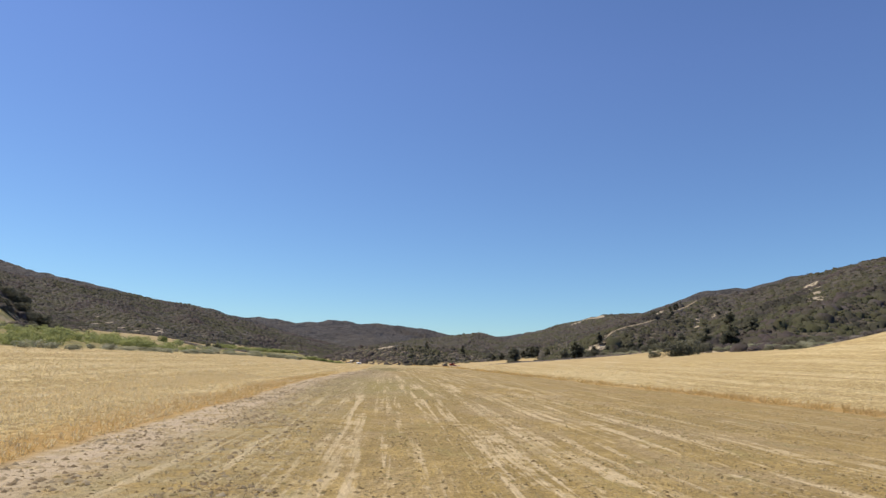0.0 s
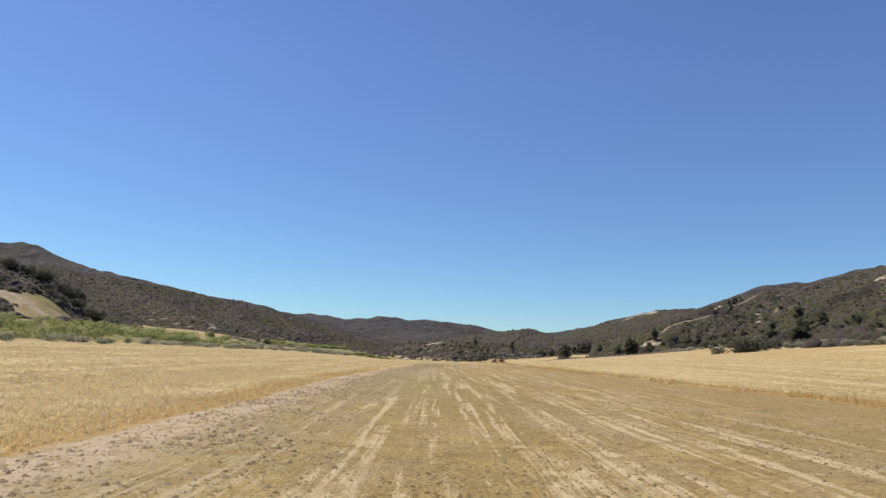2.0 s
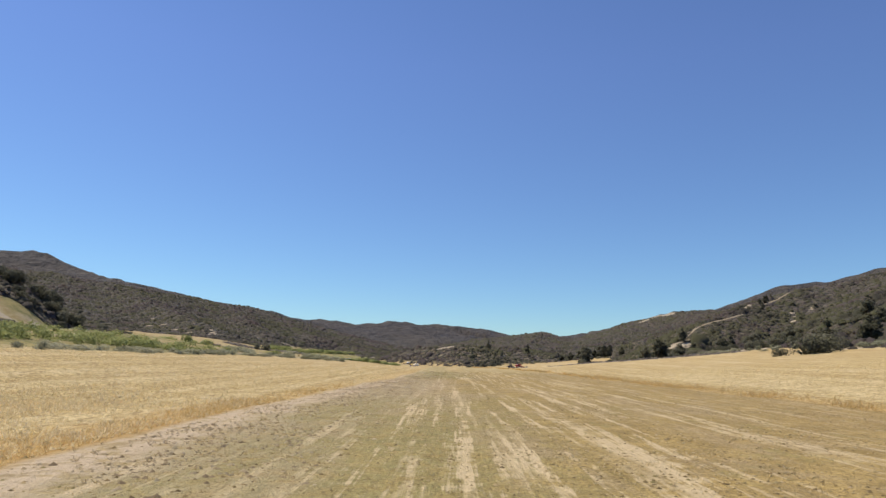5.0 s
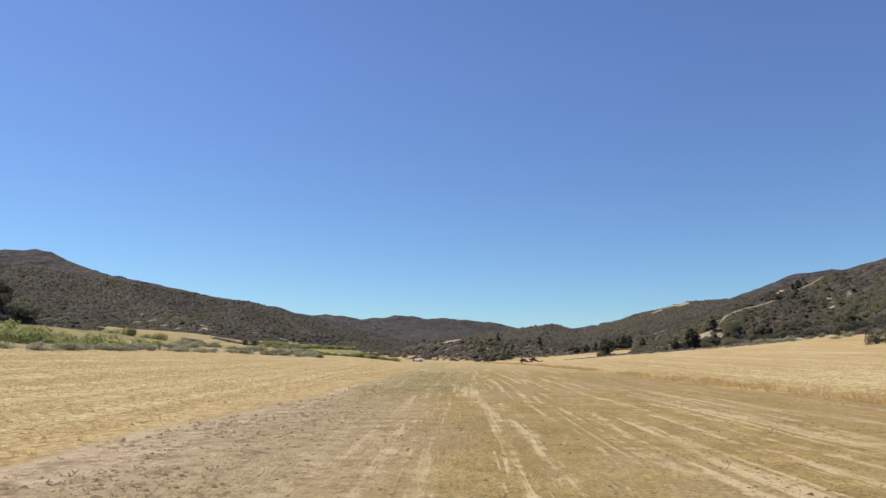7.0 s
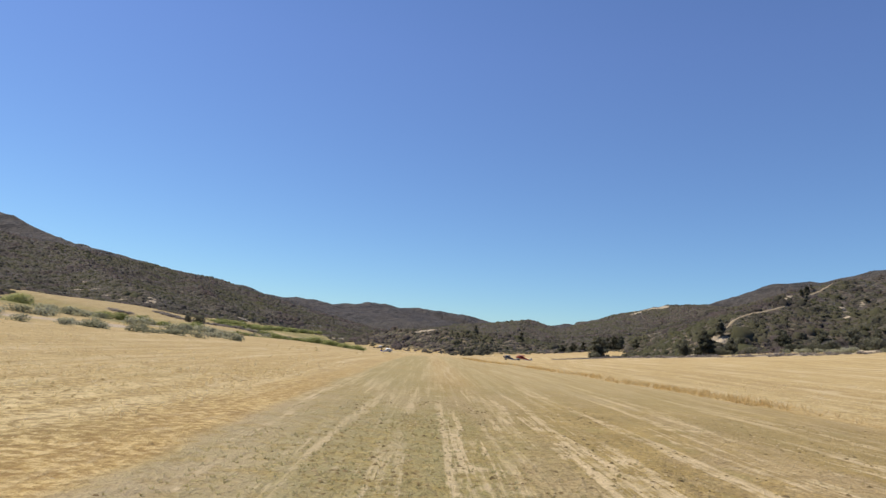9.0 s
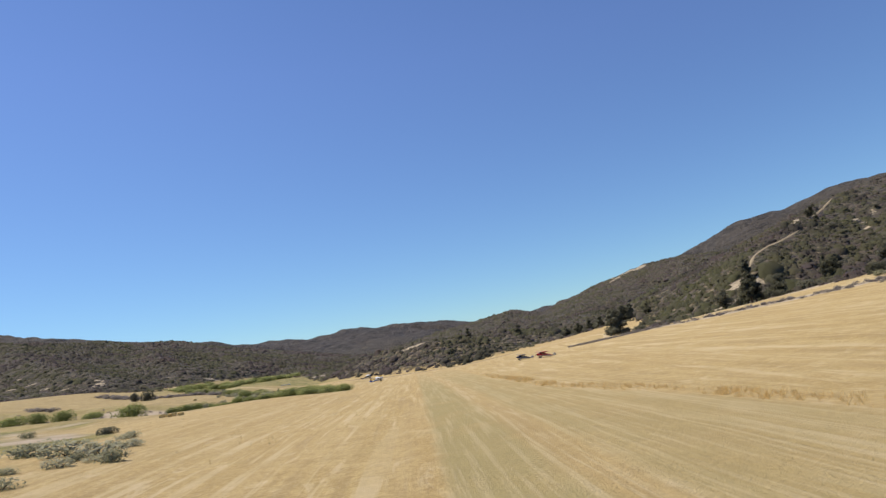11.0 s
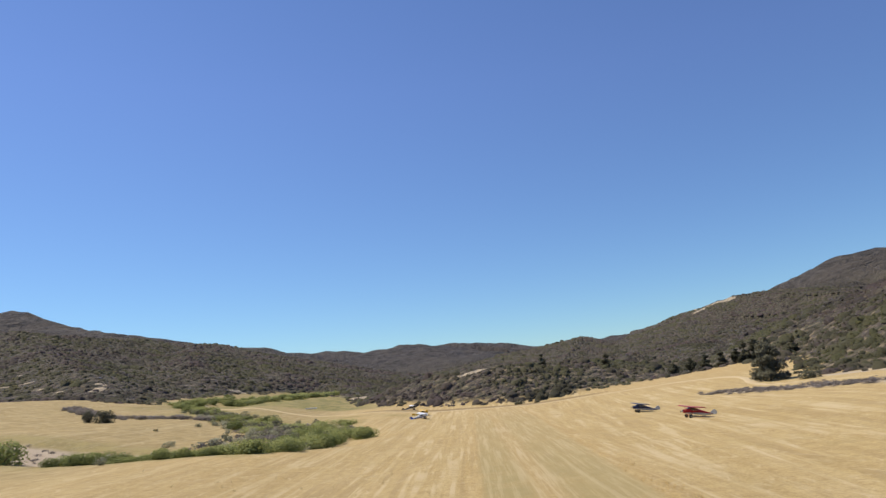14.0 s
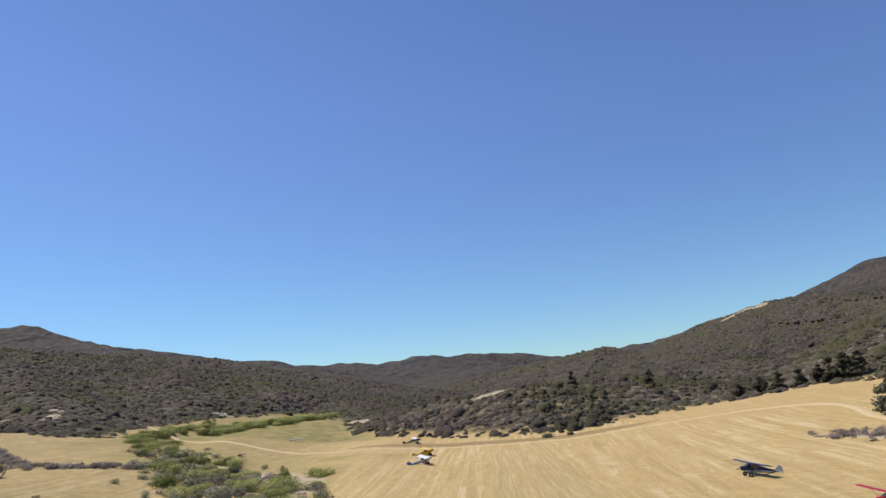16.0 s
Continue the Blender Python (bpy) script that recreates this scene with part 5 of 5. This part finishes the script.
r = np.random.default_rng(77)
stalks = [tuft(r, 7, 0.85, 0.060) for _ in range(14)]
uprights = [tuft(r, 7, 0.34, 0.075) for _ in range(14)]
grasses = [tuft(r, 8, 0.42, 0.028) for _ in range(12)]
low_weeds = [tuft(r, 6, 0.9, 0.16) for _ in range(12)]


def sow(name, templates, material, count, box, keep, tall, label, category):
    p = np.column_stack([r.uniform(box[0], box[1], count), r.uniform(box[2], box[3], count)])
    cov = land(p[:, 0], p[:, 1])[1]
    p = p[keep(p[:, 0], p[:, 1], cov)]
    h = r.uniform(tall[0], tall[1], len(p))
    bulk(name, p, h, h, templates, material, label, category, r, 0.0)


chance = lambda x: r.uniform(0, 1, len(x))
clear = lambda x, y, c: (c["strip"] < -0.15) & (c["green"] < 0.5) & (c["chap"] < -2) & (c["creek"] < 0.5)
sow("stubble", stalks, STUBBLE, 15000, (-17, -6, 3, 60), lambda x, y, c: clear(x, y, c) & (chance(x) < 0.6 + 1.3 * fractal(x, y, 3, 14, 3)), (0.07, 0.16), "cut golden grain stubble beside the strip", "stubble")
sow("stubble", stalks, STUBBLE, 16000, (-42, -6, 10, 190), lambda x, y, c: clear(x, y, c) & (chance(x) < (0.50 + 1.2 * fractal(x, y, 6, 15, 3)) * smooth(190, 90, y)), (0.08, 0.17), "cut golden grain stubble further out", "stubble")
sow("stubble", uprights, STUBBLE, 24000, (-30, -6, 3, 80), lambda x, y, c: clear(x, y, c) & (chance(x) < (0.42 + 2.6 * fractal(x, y * 0.35, 1.8, 12, 3)) * smooth(-32, -12, x) * smooth(80, 55, y)), (0.06, 0.17), "upright clumps of pale cut straw", "stubble")
sow("tall_grass", grasses, TALL_GRASS, 62000, (5, 25, 18, 330), lambda x, y, c: (c["strip"] < 0.25) & (c["strip"] > -1.8) & (x > 5) & (chance(x) < (0.7 + 1.4 * fractal(x, y, 5, 19, 3)) * smooth(330, 200, y)), (0.14, 0.40), "standing dry grass along the strip's edge", "grass")
sow("tall_grass", grasses, TALL_GRASS, 7000, (-10, -5, 2, 90), lambda x, y, c: (c["strip"] < -0.05) & (c["strip"] > -2.2) & (chance(x) < (0.75 + 1.3 * fractal(x, y, 4, 18, 3)) * smooth(-2.4, -0.6, c["strip"]) * smooth(90, 60, y)), (0.09, 0.24), "standing orange straw along the stubble's edge", "grass")
sow("stubble", stalks, STUBBLE, 14000, (16, 75, 20, 200), lambda x, y, c: clear(x, y, c) & (chance(x) < 0.5 * smooth(200, 110, y) * smooth(75, 35, x)), (0.08, 0.18), "pale stubble on the gentle slope", "stubble")
sow("weeds", low_weeds, WEED, 16000, (-7, 23, 3, 70), lambda x, y, c: (c["strip"] > -0.3) & (chance(x) < (0.36 + 1.5 * fractal(x, y * 0.4, 2.5, 23, 3)) * smooth(70, 35, y)), (0.02, 0.06), "short dry weeds on the worn strip", "weeds")
sow("weeds", low_weeds, WEED, 4200, (-9.5, -4.5, 3, 135), lambda x, y, c: (np.abs(c["strip"] - 3.4) < 1.7) & (chance(x) < 0.4 + 1.4 * fractal(x, y, 4, 29, 2)), (0.03, 0.08), "low tufts of weed beside the stubble", "weeds")


GREY_WEED = straw_material("grey_weed", (0.40, 0.315, 0.195), (0.64, 0.53, 0.36))
GREEN_WEED = straw_material("green_weed", (0.37, 0.325, 0.150), (0.60, 0.515, 0.270))
clumped = lambda x, y, size, seed: smooth(0.02, 0.16, fractal(x, y, size, seed, 3))
sow("weeds", low_weeds, GREY_WEED, 10000, (-6.8, 0, 4, 106), lambda x, y, c: (c["strip"] > 0.5) & (chance(x) < (0.03 + 0.95 * clumped(x, y, 2.6, 53)) * smooth(5.0, 1.6, c["strip"]) * smooth(104, 90, y)), (0.025, 0.07), "grey-brown weed clumps on the bare margin", "weeds")
sow("weeds", grasses, GREY_WEED, 450, (-6.8, 0, 6, 104), lambda x, y, c: (c["strip"] > -0.2) & (chance(x) < (0.05 + 0.9 * clumped(x, y, 1.6, 57)) * smooth(5.0, 1.0, c["strip"])), (0.05, 0.13), "dark dry tufts on the bare margin", "weeds")
sow("weeds", low_weeds, GREEN_WEED, 6500, (-4.6, 3, 96, 138), lambda x, y, c: (c["strip"] > 0.5) & (chance(x) < (0.08 + 0.9 * clumped(x, y, 3.0, 63)) * smooth(3, 0, x) * smooth(138, 120, y)), (0.02, 0.05), "low olive-green weeds on the damp part of the strip", "weeds")
sow("weeds", grasses, WEED, 420, (-46, -5, 200, 325), lambda x, y, c: clear(x, y, c) & (chance(x) < 0.45 + 1.6 * fractal(x, y, 16, 37, 2)), (0.18, 0.42), "scattered sprouts of weed in the mown stubble", "weeds")


def knob(r, sides=5):
    """A small rough lump with one uneven top, one unit wide."""
    v = []
    for k in range(sides):
        a, q = (k + r.uniform(-0.3, 0.3)) / sides * 2 * math.pi, r.uniform(0.32, 0.6)
        v.append((q * math.cos(a), q * math.sin(a), -0.05))
    v.append((r.uniform(-0.2, 0.2), r.uniform(-0.2, 0.2), 1.0))
    return np.array(v), np.array([(k, (k + 1) % sides, sides) for k in range(sides)])


knobs = [knob(r, 4 + k % 3) for k in range(16)]


def strew(name, material, count, box, keep, size, steep, label, category):
    p = np.column_stack([r.uniform(box[0], box[1], count), box[2] + (box[3] - box[2]) * r.uniform(0, 1, count) ** 1.25])
    p = p[keep(p[:, 0], p[:, 1], land(p[:, 0], p[:, 1])[1])]
    s = size[0] + (size[1] - size[0]) * r.uniform(0, 1, len(p)) ** 2.2
    bulk(name, p, s, s * r.uniform(*steep, len(p)), knobs, material, label, category, r, 0.0)


wheel_lines = lambda x, y: fractal(x * 1.5, y * 0.05, 1.0, 41, 2) + 0.5 * fractal(x, y * 0.5, 2.0, 43, 3)
strew("clods", CLOD, 105000, (-7, 22, 3, 135), lambda x, y, c: (c["strip"] > -0.4) & ((c["strip"] > 1.7) | (x > 4) | (chance(x) < 0.15)) & (chance(x) < 0.6 - 1.5 * wheel_lines(x, y)), (0.04, 0.13), (0.12, 0.30), "rough clods and low dry tussocks on the strip", "soil")
strew("clods", MARGIN_CLOD, 26000, (-7, 2, 5, 106), lambda x, y, c: (c["strip"] > 0.2) & (chance(x) < (0.35 + 1.6 * fractal(x, y, 2.0, 59, 3)) * smooth(6.0, 2.0, c["strip"])), (0.05, 0.20), (0.14, 0.34), "lumpy clods along the bare margin", "soil")
strew("straw_litter", HEAP, 60000, (-40, -6, 3, 150), lambda x, y, c: clear(x, y, c) & (chance(x) < (0.75 + 1.6 * fractal(x, y, 3, 14, 3)) * smooth(-44, -16, x)), (0.05, 0.17), (0.14, 0.42), "tufts of cut straw lying in the stubble", "straw")
strew("straw_litter", HEAP, 22000, (9, 60, 16, 140), lambda x, y, c: clear(x, y, c) & (chance(x) < (0.7 + 1.5 * fractal(x, y, 5, 16, 3)) * smooth(62, 26, x)), (0.07, 0.20), (0.15, 0.45), "tufts of cut straw on the slope", "straw")
